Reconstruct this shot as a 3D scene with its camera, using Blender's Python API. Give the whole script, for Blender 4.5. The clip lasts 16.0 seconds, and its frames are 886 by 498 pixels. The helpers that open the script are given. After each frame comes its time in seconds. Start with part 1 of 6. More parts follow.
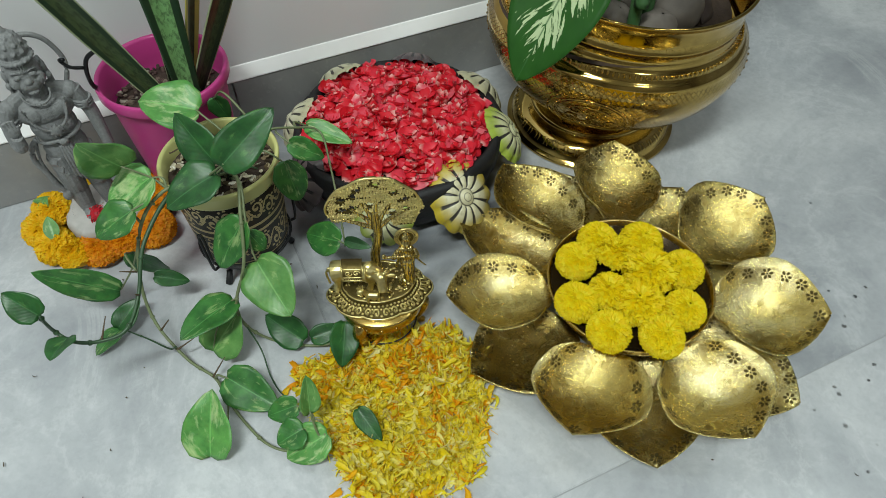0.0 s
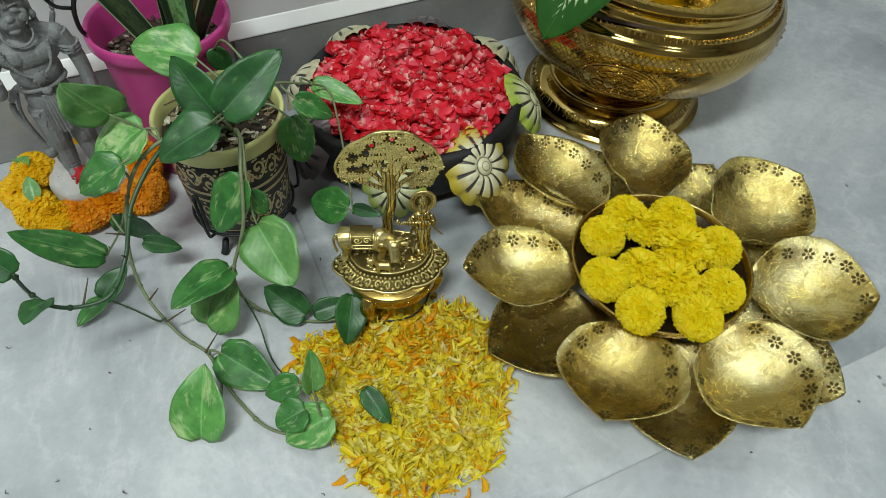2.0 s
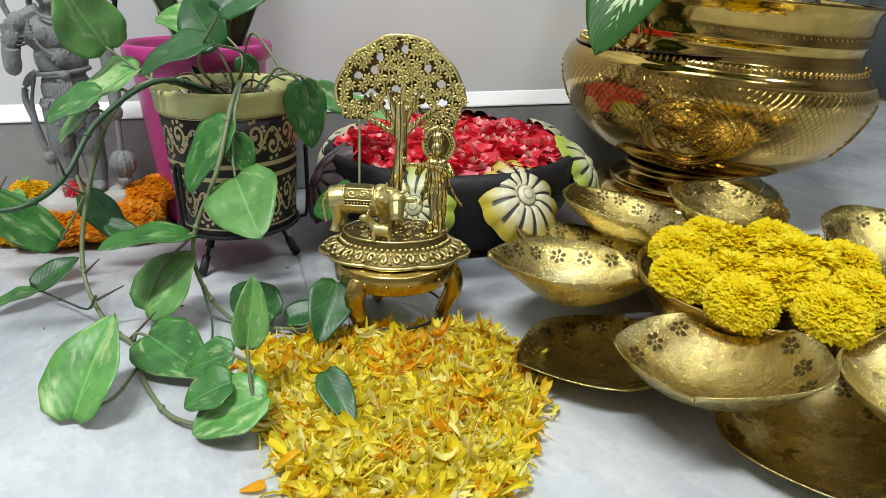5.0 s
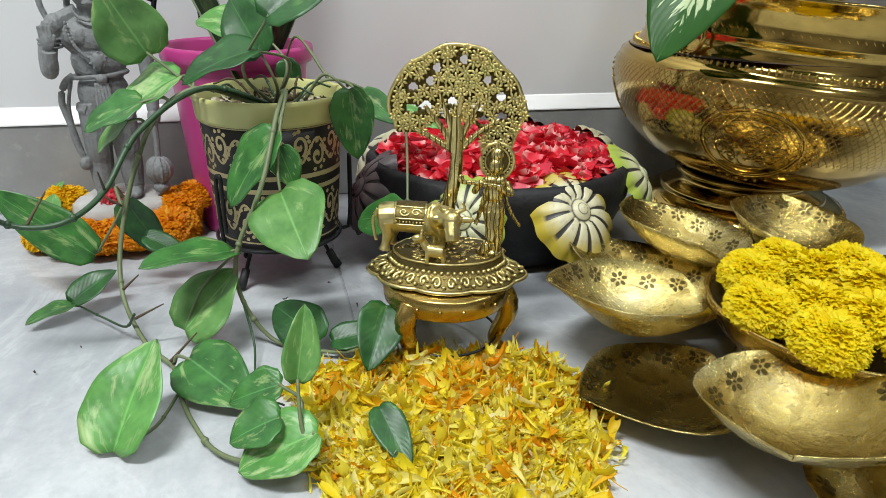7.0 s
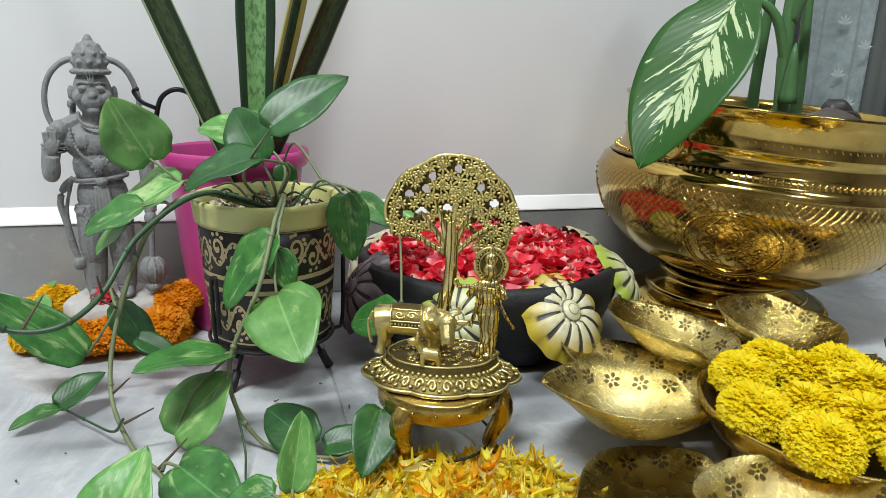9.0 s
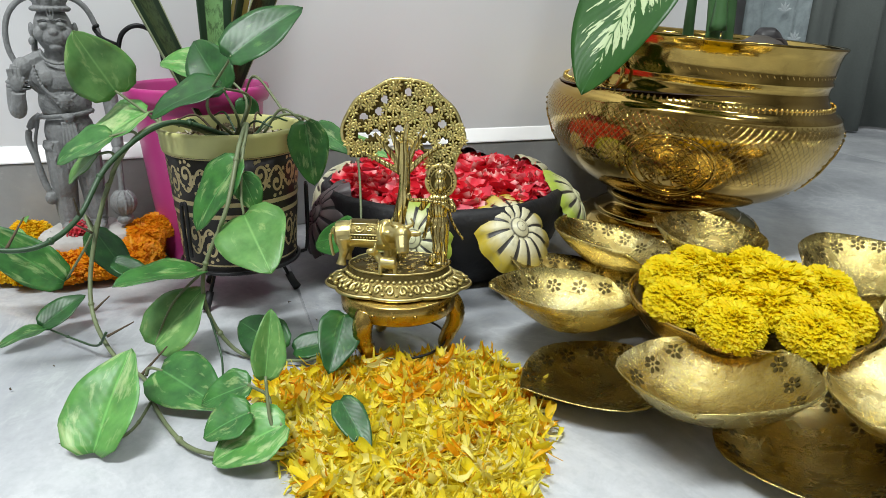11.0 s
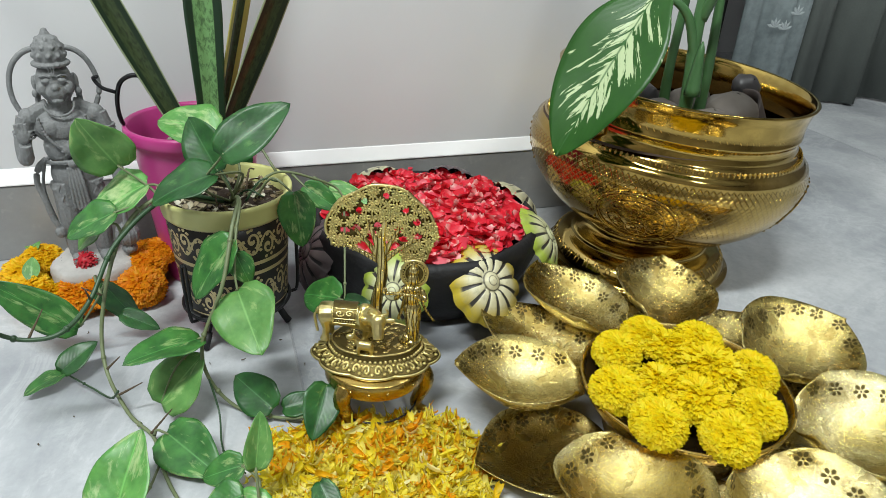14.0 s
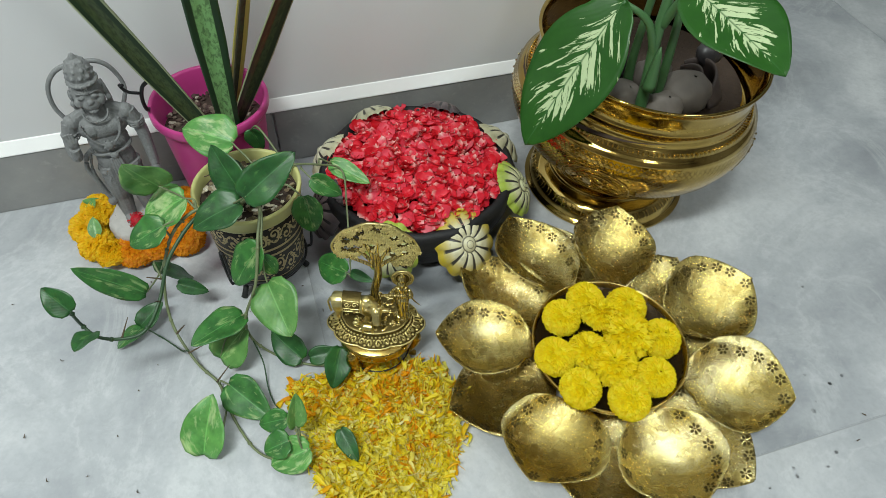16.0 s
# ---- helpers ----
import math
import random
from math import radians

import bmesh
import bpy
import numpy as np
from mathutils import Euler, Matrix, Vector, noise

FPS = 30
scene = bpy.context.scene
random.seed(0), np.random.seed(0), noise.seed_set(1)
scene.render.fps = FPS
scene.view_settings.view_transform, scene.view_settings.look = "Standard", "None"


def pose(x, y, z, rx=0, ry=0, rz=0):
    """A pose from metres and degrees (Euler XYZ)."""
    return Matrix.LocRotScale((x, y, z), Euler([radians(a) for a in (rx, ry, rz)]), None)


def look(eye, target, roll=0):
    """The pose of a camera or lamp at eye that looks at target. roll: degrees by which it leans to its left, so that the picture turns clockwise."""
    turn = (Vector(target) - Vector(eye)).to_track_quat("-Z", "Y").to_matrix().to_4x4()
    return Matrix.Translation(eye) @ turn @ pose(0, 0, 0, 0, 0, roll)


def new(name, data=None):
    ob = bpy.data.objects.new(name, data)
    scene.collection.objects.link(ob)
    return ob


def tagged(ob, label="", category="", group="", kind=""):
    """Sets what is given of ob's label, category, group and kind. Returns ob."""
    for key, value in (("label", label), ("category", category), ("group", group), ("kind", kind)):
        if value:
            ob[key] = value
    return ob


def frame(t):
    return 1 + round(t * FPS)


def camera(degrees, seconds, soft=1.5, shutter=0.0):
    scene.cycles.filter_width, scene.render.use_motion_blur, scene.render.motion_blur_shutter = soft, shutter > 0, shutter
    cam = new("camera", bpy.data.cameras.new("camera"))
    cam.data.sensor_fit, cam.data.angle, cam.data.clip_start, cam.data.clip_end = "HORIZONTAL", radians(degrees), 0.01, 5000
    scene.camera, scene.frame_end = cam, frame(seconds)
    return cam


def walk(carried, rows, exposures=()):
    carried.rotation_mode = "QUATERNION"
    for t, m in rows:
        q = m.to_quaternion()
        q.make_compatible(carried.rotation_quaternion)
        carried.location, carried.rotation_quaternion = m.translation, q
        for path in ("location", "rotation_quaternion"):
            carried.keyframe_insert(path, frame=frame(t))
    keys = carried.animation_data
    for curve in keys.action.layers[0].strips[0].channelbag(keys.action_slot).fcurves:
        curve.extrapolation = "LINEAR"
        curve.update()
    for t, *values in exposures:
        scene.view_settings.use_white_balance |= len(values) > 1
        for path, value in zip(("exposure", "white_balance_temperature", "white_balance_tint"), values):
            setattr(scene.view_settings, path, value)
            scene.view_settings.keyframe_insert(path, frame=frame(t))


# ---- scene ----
cam = camera(66.6, 16.0, soft=0.6)
PATH = [
    (0, (0.017, 0.01, 0.666), (-0.106, 1.258, -0.891), -0.2),
    (0.5, (-0.001, 0.016, 0.641), (-0.125, 1.376, -0.821), 1.0),
    (1, (-0.011, 0.023, 0.638), (-0.164, 1.366, -0.835), 0.8),
    (1.5, (-0.017, 0.018, 0.644), (-0.172, 1.336, -0.853), 0.4),
    (2, (-0.011, 0.019, 0.598), (-0.105, 1.276, -0.955), 2.2),
    (2.5, (0.006, 0.026, 0.526), (-0.181, 1.324, -0.984), 3.6),
    (3, (0.002, 0.034, 0.469), (-0.237, 1.483, -0.889), 0.9),
    (3.5, (0.012, -0.017, 0.389), (-0.368, 1.735, -0.498), 1.3),
    (4, (0.032, -0.039, 0.292), (-0.346, 1.779, -0.454), 1.5),
    (4.2, (0.038, -0.043, 0.262), (-0.374, 1.766, -0.486), 1.8),
    (6.3, (0.055, -0.006, 0.261), (-0.361, 1.79, -0.514), 0.5),
    (6.5, (0.04, -0.006, 0.264), (-0.404, 1.781, -0.517), 0.9),
    (7, (0.018, -0.003, 0.269), (-0.455, 1.778, -0.51), 1.4),
    (7.5, (0.014, -0.003, 0.279), (-0.457, 1.854, -0.296), 0.9),
    (8, (0.015, -0.006, 0.278), (-0.438, 1.859, -0.281), 1.1),
    (8.5, (0.012, -0.008, 0.28), (-0.451, 1.868, -0.239), 1.5),
    (9, (0.011, -0.01, 0.279), (-0.443, 1.867, -0.243), 1.8),
    (9.5, (0.016, -0.015, 0.275), (-0.393, 1.865, -0.269), 1.3),
    (10, (0.027, -0.037, 0.268), (-0.342, 1.842, -0.307), 1.1),
    (10.2, (0.029, -0.05, 0.264), (-0.314, 1.826, -0.338), 1.2),
    (12.5, (0.043, -0.059, 0.307), (-0.346, 1.77, -0.401), 1.0),
    (13, (0.046, -0.052, 0.33), (-0.328, 1.768, -0.41), 1.2),
    (13.5, (0.052, -0.054, 0.36), (-0.318, 1.754, -0.411), 1.6),
    (14, (0.052, -0.043, 0.436), (-0.275, 1.69, -0.509), 3.1),
    (14.5, (0.046, -0.009, 0.51), (-0.247, 1.62, -0.612), 3.1),
    (15, (0.036, 0.031, 0.596), (-0.222, 1.461, -0.777), 3.1),
    (15.5, (0.044, 0.029, 0.665), (-0.248, 1.31, -0.842), 1.8),
    (16, (0.066, 0.002, 0.734), (-0.18, 1.271, -0.792), 2.5),
]
walk(cam, [(t, look(eye, target, roll)) for t, eye, target, roll in PATH], ((0, -0.29, 6500, 3), (1, -0.1, 6500, 4), (2, -0.29, 6500, 3), (3.5, 0.06, 6500, 7), (4, 0.22, 6500, 10), (6.5, 0.22, 6500, 11), (7.5, 0.28, 6500, 11), (13, 0.28, 6500, 11), (14, 0.2, 6500, 9), (15, 0.14, 6500, 6), (16, -0.15, 6500, 5)))

# ---- world, lamps and exposure ----
WALL_TURN = 30.2
WALL_FOOT = Vector((-0.3, 0.759, 0.0))
ALONG = Vector((math.cos(radians(WALL_TURN)), math.sin(radians(WALL_TURN)), 0))
INTO = Vector((ALONG.y, -ALONG.x, 0))


def room(s, d, z):
    """s metres along the wall's foot, d metres out from it into the room, z up."""
    return WALL_FOOT + ALONG * s + INTO * d + Vector((0, 0, z))


world = bpy.data.worlds.new("night")
world.use_nodes = True
world.node_tree.nodes["Background"].inputs[0].default_value = (0.5, 0.55, 0.65, 1)
world.node_tree.nodes["Background"].inputs[1].default_value = 0.005
scene.world = world


def overhead_area_light(name, at, size, power, colour):
    data = bpy.data.lights.new(name, "AREA")
    data.shape, data.size, data.size_y = "RECTANGLE", size[0], size[1]
    data.energy, data.color = power, colour
    ob = new(name, data)
    ob.matrix_world = Matrix.Translation(at) @ pose(0, 0, 0, 0, 0, WALL_TURN)
    return ob


overhead_area_light("tube_light", room(-0.85, 1.25, 2.5), (1.1, 0.22), 76, (0.94, 1.0, 0.99))
overhead_area_light("panel_light", room(1.75, 0.75, 2.68), (0.3, 0.3), 16, (0.94, 1.0, 0.99))
# Added fill with no known source; brightens the wall from the front.
overhead_area_light("panel_light", room(0.7, 2.6, 2.68), (0.4, 0.4), 18, (0.94, 1.0, 0.99))


# ---- materials ----
class Nodes:
    """A small helper to wire a node material."""

    def __init__(self, name, rough=0.5, metal=0.0, spec=0.5, ior=1.5):
        self.mat = bpy.data.materials.new(name)
        self.mat.use_nodes = True
        self.tree = self.mat.node_tree
        self.bsdf = self.tree.nodes["Principled BSDF"]
        self.put("Roughness", rough)
        self.put("Metallic", metal)
        self.put("Specular IOR Level", spec)
        self.put("IOR", ior)

    def put(self, socket, value):
        if hasattr(value, "is_linked"):
            self.tree.links.new(value, self.bsdf.inputs[socket])
        elif isinstance(value, (tuple, list)):
            self.bsdf.inputs[socket].default_value = (*value, 1)[:4]
        else:
            self.bsdf.inputs[socket].default_value = value

    def node(self, kind, inputs=None, **props):
        n = self.tree.nodes.new(kind)
        for k, v in props.items():
            setattr(n, k, v)
        for k, v in (inputs or {}).items():
            if hasattr(v, "is_linked"):
                self.tree.links.new(v, n.inputs[k])
            else:
                n.inputs[k].default_value = v
        return n

    def coords(self, which="Object", scale=(1, 1, 1)):
        c = self.node("ShaderNodeTexCoord").outputs[which]
        return self.node("ShaderNodeMapping", {0: c, 3: scale}).outputs[0]

    def noise(self, scale, detail=4.0, rough=0.55, where=None, distort=0.0):
        i = {"Scale": scale, "Detail": detail, "Roughness": rough, "Distortion": distort}
        if where is not None:
            i["Vector"] = where
        return self.node("ShaderNodeTexNoise", i).outputs[0]

    def ramp(self, fac, *stops):
        n = self.node("ShaderNodeValToRGB", {0: fac})
        e = n.color_ramp.elements
        while len(e) < len(stops):
            e.new(0.5)
        for el, (p, c) in zip(e, stops):
            el.position = p
            el.color = (*c, 1) if isinstance(c, tuple) else (c, c, c, 1)
        return n.outputs[0]

    def mix(self, fac, a, b, blend="MIX"):
        n = self.node("ShaderNodeMix", data_type="RGBA", blend_type=blend)
        for k, v in ((0, fac), (6, a), (7, b)):
            if hasattr(v, "is_linked"):
                self.tree.links.new(v, n.inputs[k])
            else:
                n.inputs[k].default_value = (*v, 1) if isinstance(v, tuple) else v
        return n.outputs[2]

    def math(self, op, a, b=0.0, c=0.0):
        return self.node("ShaderNodeMath", {0: a, 1: b, 2: c}, operation=op).outputs[0]

    def bump(self, height, strength=0.3, distance=0.002):
        n = self.node("ShaderNodeBump", {"Height": height, "Strength": strength, "Distance": distance})
        self.put("Normal", n.outputs[0])

    def island(self):
        return self.node("ShaderNodeNewGeometry").outputs["Random Per Island"]

    def uv(self):
        s = self.node("ShaderNodeSeparateXYZ", {0: self.node("ShaderNodeTexCoord").outputs["UV"]})
        return s.outputs[0], s.outputs[1]


def plain(name, colour, rough, metal=0.0, vary=0.15, scale=60.0, bump=0.15, dist=0.001, spec=0.5):
    m = Nodes(name, rough, metal, spec)
    w = m.coords()
    n = m.noise(scale, where=w)
    big = m.noise(scale / 8, 3, where=w)
    dark = tuple(c * (1 - vary) for c in colour)
    light = tuple(min(1, c * (1 + vary)) for c in colour)
    c = m.mix(n, dark, light)
    m.put("Base Color", m.mix(m.math("MULTIPLY", big, 0.5), c, dark))
    m.put("Roughness", m.math("ADD", m.math("MULTIPLY", n, 0.15), rough - 0.07))
    m.bump(n, bump, dist)
    return m.mat


def marble_material():
    m = Nodes("grey_marble", 0.16)
    w = m.coords()
    cloud = m.noise(3.2, 6, 0.6, w, 0.8)
    base = m.ramp(cloud, (0.28, (0.27, 0.285, 0.31)), (0.5, (0.42, 0.435, 0.46)), (0.74, (0.63, 0.64, 0.655)))
    veins = m.noise(4.0, 9, 0.66, w, 0.7)
    ridge = m.math("ABSOLUTE", m.math("SUBTRACT", veins, 0.5))
    line = m.ramp(ridge, (0.0, 1.0), (0.02, 0.4), (0.09, 0.0))
    fine = m.noise(16.0, 8, 0.65, w, 0.9)
    ridge2 = m.math("ABSOLUTE", m.math("SUBTRACT", fine, 0.5))
    line2 = m.ramp(ridge2, (0.0, 0.55), (0.02, 0.0))
    c = m.mix(m.math("MULTIPLY", line, 0.24), base, (0.74, 0.75, 0.76))
    c = m.mix(m.math("MULTIPLY", line2, 0.28), c, (0.40, 0.42, 0.45))
    speck = m.noise(130, 6, 0.7, w)
    c = m.mix(m.ramp(speck, (0.35, 0.16), (0.55, 0.0)), c, (0.25, 0.26, 0.28))
    cloud2 = m.noise(22, 6, 0.7, w, 0.6)
    c = m.mix(m.ramp(cloud2, (0.52, 0.0), (0.72, 0.3)), c, (0.66, 0.67, 0.69))
    m.put("Base Color", c)
    m.put("Roughness", m.math("ADD", 0.13, m.math("MULTIPLY", m.noise(40, 3, 0.5, w), 0.12)))
    m.bump(m.noise(9, 3, 0.5, w), 0.02, 0.002)
    return m.mat


def wall_material():
    m = Nodes("wall_paint", 0.55)
    w = m.coords()
    big = m.noise(2.2, 4, 0.6, w)
    m.put("Base Color", m.ramp(big, (0.3, (0.64, 0.645, 0.66)), (0.7, (0.70, 0.70, 0.71))))
    m.bump(m.noise(160, 3, 0.6, w), 0.12, 0.0006)
    return m.mat


def skirting_material():
    m = Nodes("grey_skirting_tile", 0.3)
    w = m.coords()
    n = m.noise(9, 6, 0.65, w, 0.4)
    spots = m.noise(70, 5, 0.7, w)
    c = m.ramp(n, (0.3, (0.235, 0.235, 0.235)), (0.55, (0.29, 0.29, 0.285)), (0.75, (0.34, 0.335, 0.325)))
    m.put("Base Color", m.mix(m.ramp(spots, (0.58, 0.0), (0.72, 0.35)), c, (0.45, 0.44, 0.42)))
    m.bump(spots, 0.05, 0.0005)
    return m.mat


def petal_brass_material():
    m = Nodes("crinkled_brass_sheet", 0.3, 1.0)
    w = m.coords()
    n = m.noise(48, 6, 0.7, w, 0.4)
    big = m.noise(13, 5, 0.65, w, 0.5)
    flake = m.noise(360, 4, 0.8, w)
    c = m.ramp(big, (0.32, (0.35, 0.258, 0.072)), (0.5, (0.60, 0.488, 0.18)), (0.68, (0.815, 0.725, 0.40)))
    c = m.mix(m.ramp(n, (0.50, 0.0), (0.70, 0.75)), c, (0.24, 0.155, 0.035))
    c = m.mix(m.ramp(flake, (0.55, 0.0), (0.68, 0.5)), c, (0.30, 0.21, 0.05))
    m.put("Base Color", c)
    m.put("Roughness", m.math("ADD", 0.11, m.math("MULTIPLY", n, 0.30)))
    crease = m.node("ShaderNodeTexVoronoi", {"Vector": w, "Scale": 95.0}, feature="SMOOTH_F1").outputs[0]
    h = m.math("ADD", m.math("MULTIPLY", crease, 0.22), m.math("ADD", m.math("MULTIPLY", n, 0.9), m.math("MULTIPLY", flake, 0.46)))
    m.bump(h, 0.85, 0.0018)
    return m.mat


def polished_brass_material(name, rough=0.17, hatch=0.0):
    m = Nodes(name, rough, 1.0)
    w = m.coords()
    n = m.noise(38, 5, 0.65, w)
    big = m.noise(9, 4, 0.6, w)
    c = m.ramp(big, (0.3, (0.42, 0.275, 0.07)), (0.55, (0.59, 0.42, 0.125)), (0.75, (0.70, 0.54, 0.21)))
    c = m.mix(m.ramp(n, (0.58, 0.0), (0.74, 0.5)), c, (0.24, 0.14, 0.04))
    m.put("Base Color", c)
    m.put("Roughness", m.math("ADD", rough - 0.06, m.math("MULTIPLY", n, 0.14)))
    h = m.math("MULTIPLY", n, 0.3)
    if hatch:
        u, v = m.uv()
        wander = m.math("MULTIPLY", m.math("SUBTRACT", m.noise(26, 3, 0.5, w), 0.5), 0.008)
        z = m.node("ShaderNodeSeparateXYZ", {0: m.node("ShaderNodeTexCoord").outputs["Object"]}).outputs[2]
        u = m.math("ADD", u, wander)
        a = m.math("SINE", m.math("ADD", m.math("MULTIPLY", u, 880.0), m.math("MULTIPLY", z, 785.0)))
        b = m.math("SINE", m.math("SUBTRACT", m.math("MULTIPLY", u, 880.0), m.math("MULTIPLY", z, 785.0)))
        band = m.ramp(m.math("MULTIPLY", z, 4.0), (0.42, 0.0), (0.44, 1.0), (0.675, 1.0), (0.69, 0.0))
        g = m.math("MULTIPLY", m.ramp(m.math("MAXIMUM", a, b), (0.66, 0.0), (0.95, 1.0)), band)
        h = m.math("ADD", h, m.math("MULTIPLY", g, hatch))
        c = m.mix(m.math("MULTIPLY", g, 0.38), c, (0.16, 0.10, 0.025))
        m.put("Base Color", c)
    m.bump(h, 0.7, 0.0014)
    return m.mat


def cast_brass_material():
    m = Nodes("antique_cast_brass", 0.25, 1.0)
    w = m.coords()
    v = m.node("ShaderNodeTexVoronoi", {"Vector": w, "Scale": 300.0}, feature="DISTANCE_TO_EDGE").outputs[0]
    n = m.noise(120, 4, 0.6, w)
    mask = m.math("MULTIPLY", m.ramp(v, (0.0, 1.0), (0.10, 0.9), (0.22, 0.0)), m.ramp(n, (0.36, 0.15), (0.52, 1.0)))
    c = m.mix(mask, (0.74, 0.60, 0.24), (0.10, 0.065, 0.015))
    m.put("Base Color", c)
    m.put("Roughness", m.math("ADD", 0.2, m.math("MULTIPLY", mask, 0.3)))
    m.bump(m.math("SUBTRACT", 1.0, mask), 0.22, 0.0008)
    return m.mat


def grooved_cast_material(name, stretch, scale, direction):
    """Cast brass with blackened grooves that wander."""
    m = Nodes(name, 0.28, 1.0)
    w = m.coords(scale=stretch)
    v = m.node("ShaderNodeTexWave", {"Vector": w, "Scale": scale, "Distortion": 6.0, "Detail": 2.0, "Detail Scale": 1.5}, wave_type="BANDS", bands_direction=direction).outputs[1]
    mask = m.ramp(v, (0.08, 0.9), (0.28, 0.0))
    m.put("Base Color", m.mix(mask, (0.72, 0.59, 0.24), (0.07, 0.045, 0.012)))
    m.put("Roughness", m.math("ADD", 0.24, m.math("MULTIPLY", mask, 0.35)))
    m.bump(m.math("SUBTRACT", 1.0, mask), 0.3, 0.001)
    return m.mat


def leaf_material(name, dark, mid, pale, amount, rough=0.38):
    """Green leaf with pale patches that run outwards from the midrib."""
    m = Nodes(name, rough + 0.02, 0.0, 0.42)
    u, v = m.uv()
    av = m.math("ABSOLUTE", v)
    rnd = m.node("ShaderNodeObjectInfo").outputs["Random"]
    along = m.math("SUBTRACT", u, m.math("MULTIPLY", av, 0.35))
    vec = m.node("ShaderNodeCombineXYZ", {0: m.math("MULTIPLY", along, 3.4), 1: m.math("MULTIPLY", v, 2.4), 2: m.math("MULTIPLY", rnd, 60.0)}).outputs[0]
    n = m.noise(1.0, 5, 0.6, vec, 0.3)
    patch = m.ramp(n, (amount - 0.02, 0.0), (amount + 0.07, 0.4), (amount + 0.2, 0.75))
    fine = m.noise(60, 4, 0.6, m.coords())
    c = m.mix(m.ramp(fine, (0.35, 0.0), (0.7, 1.0)), dark, mid)
    c = m.mix(patch, c, pale)
    rib = m.ramp(av, (0.0, 0.7), (0.05, 0.0))
    c = m.mix(rib, c, tuple(min(1, x * 1.4 + 0.03) for x in mid))
    m.put("Base Color", c)
    vein = m.math("SINE", m.math("MULTIPLY", along, 60.0))
    m.bump(m.math("ADD", m.math("MULTIPLY", vein, 0.10), m.math("MULTIPLY", fine, 0.8)), 0.22, 0.0009)
    m.put("Subsurface Weight", 0.08)
    m.put("Subsurface Scale", 0.002)
    return m.mat


def dumb_cane_material():
    """Dark green margin, cream feathered centre."""
    m = Nodes("cream_marbled_green_leaf", 0.36, 0.0, 0.35)
    u, v = m.uv()
    av = m.math("ABSOLUTE", v)
    along = m.math("SUBTRACT", u, m.math("MULTIPLY", av, 0.36))
    vec = m.node("ShaderNodeCombineXYZ", {0: m.math("MULTIPLY", along, 13.0), 1: m.math("MULTIPLY", v, 1.5), 2: 3.0}).outputs[0]
    n = m.noise(1.0, 6, 0.6, vec, 0.5)
    n = m.math("ADD", m.math("MULTIPLY", m.math("SUBTRACT", n, 0.5), 1.9), 0.5)
    fall = m.math("MULTIPLY", av, 0.38)
    ends = m.ramp(u, (0.0, 0.25), (0.18, 0.0), (0.72, 0.0), (0.93, 0.4))
    score = m.math("SUBTRACT", m.math("SUBTRACT", n, fall), ends)
    cream = m.ramp(score, (0.39, 0.0), (0.407, 1.0))
    gap_at = m.node("ShaderNodeCombineXYZ", {0: m.math("MULTIPLY", along, 19.0), 1: m.math("MULTIPLY", v, 1.6), 2: 9.0}).outputs[0]
    gap = m.math("MULTIPLY", m.ramp(m.noise(1.0, 4, 0.6, gap_at, 0.4), (0.53, 0.0), (0.56, 1.0)), m.ramp(av, (0.04, 0.0), (0.1, 1.0)))
    cream = m.math("MULTIPLY", cream, m.math("SUBTRACT", 1.0, gap))
    fine = m.noise(45, 4, 0.6, m.coords())
    green = m.mix(fine, (0.011, 0.060, 0.007), (0.028, 0.112, 0.013))
    c = m.mix(cream, green, (0.48, 0.58, 0.33))
    rib = m.ramp(av, (0.0, 0.9), (0.035, 0.0))
    m.put("Base Color", m.mix(rib, c, (0.045, 0.13, 0.04)))
    vein = m.math("SINE", m.math("MULTIPLY", along, 95.0))
    m.bump(m.math("ADD", m.math("MULTIPLY", vein, 0.12), fine), 0.2, 0.001)
    return m.mat


def snake_leaf_material(name, centre, edge, margin):
    m = Nodes(name, 0.42, 0.0, 0.4)
    u, v = m.uv()
    av = m.math("ABSOLUTE", v)
    vec = m.node("ShaderNodeCombineXYZ", {0: m.math("MULTIPLY", u, 55.0), 1: m.math("MULTIPLY", v, 4.0), 2: 1.0}).outputs[0]
    n = m.noise(1.0, 5, 0.65, vec, 0.5)
    c = m.mix(m.ramp(n, (0.46, 0.0), (0.6, 0.85)), centre, tuple(x * 0.35 for x in centre))
    c = m.mix(m.ramp(av, (0.50, 0.0), (0.56, 1.0)), c, edge)
    c = m.mix(m.ramp(av, (0.9, 0.0), (0.94, 1.0)), c, margin)
    m.put("Base Color", c)
    m.bump(n, 0.12, 0.001)
    return m.mat


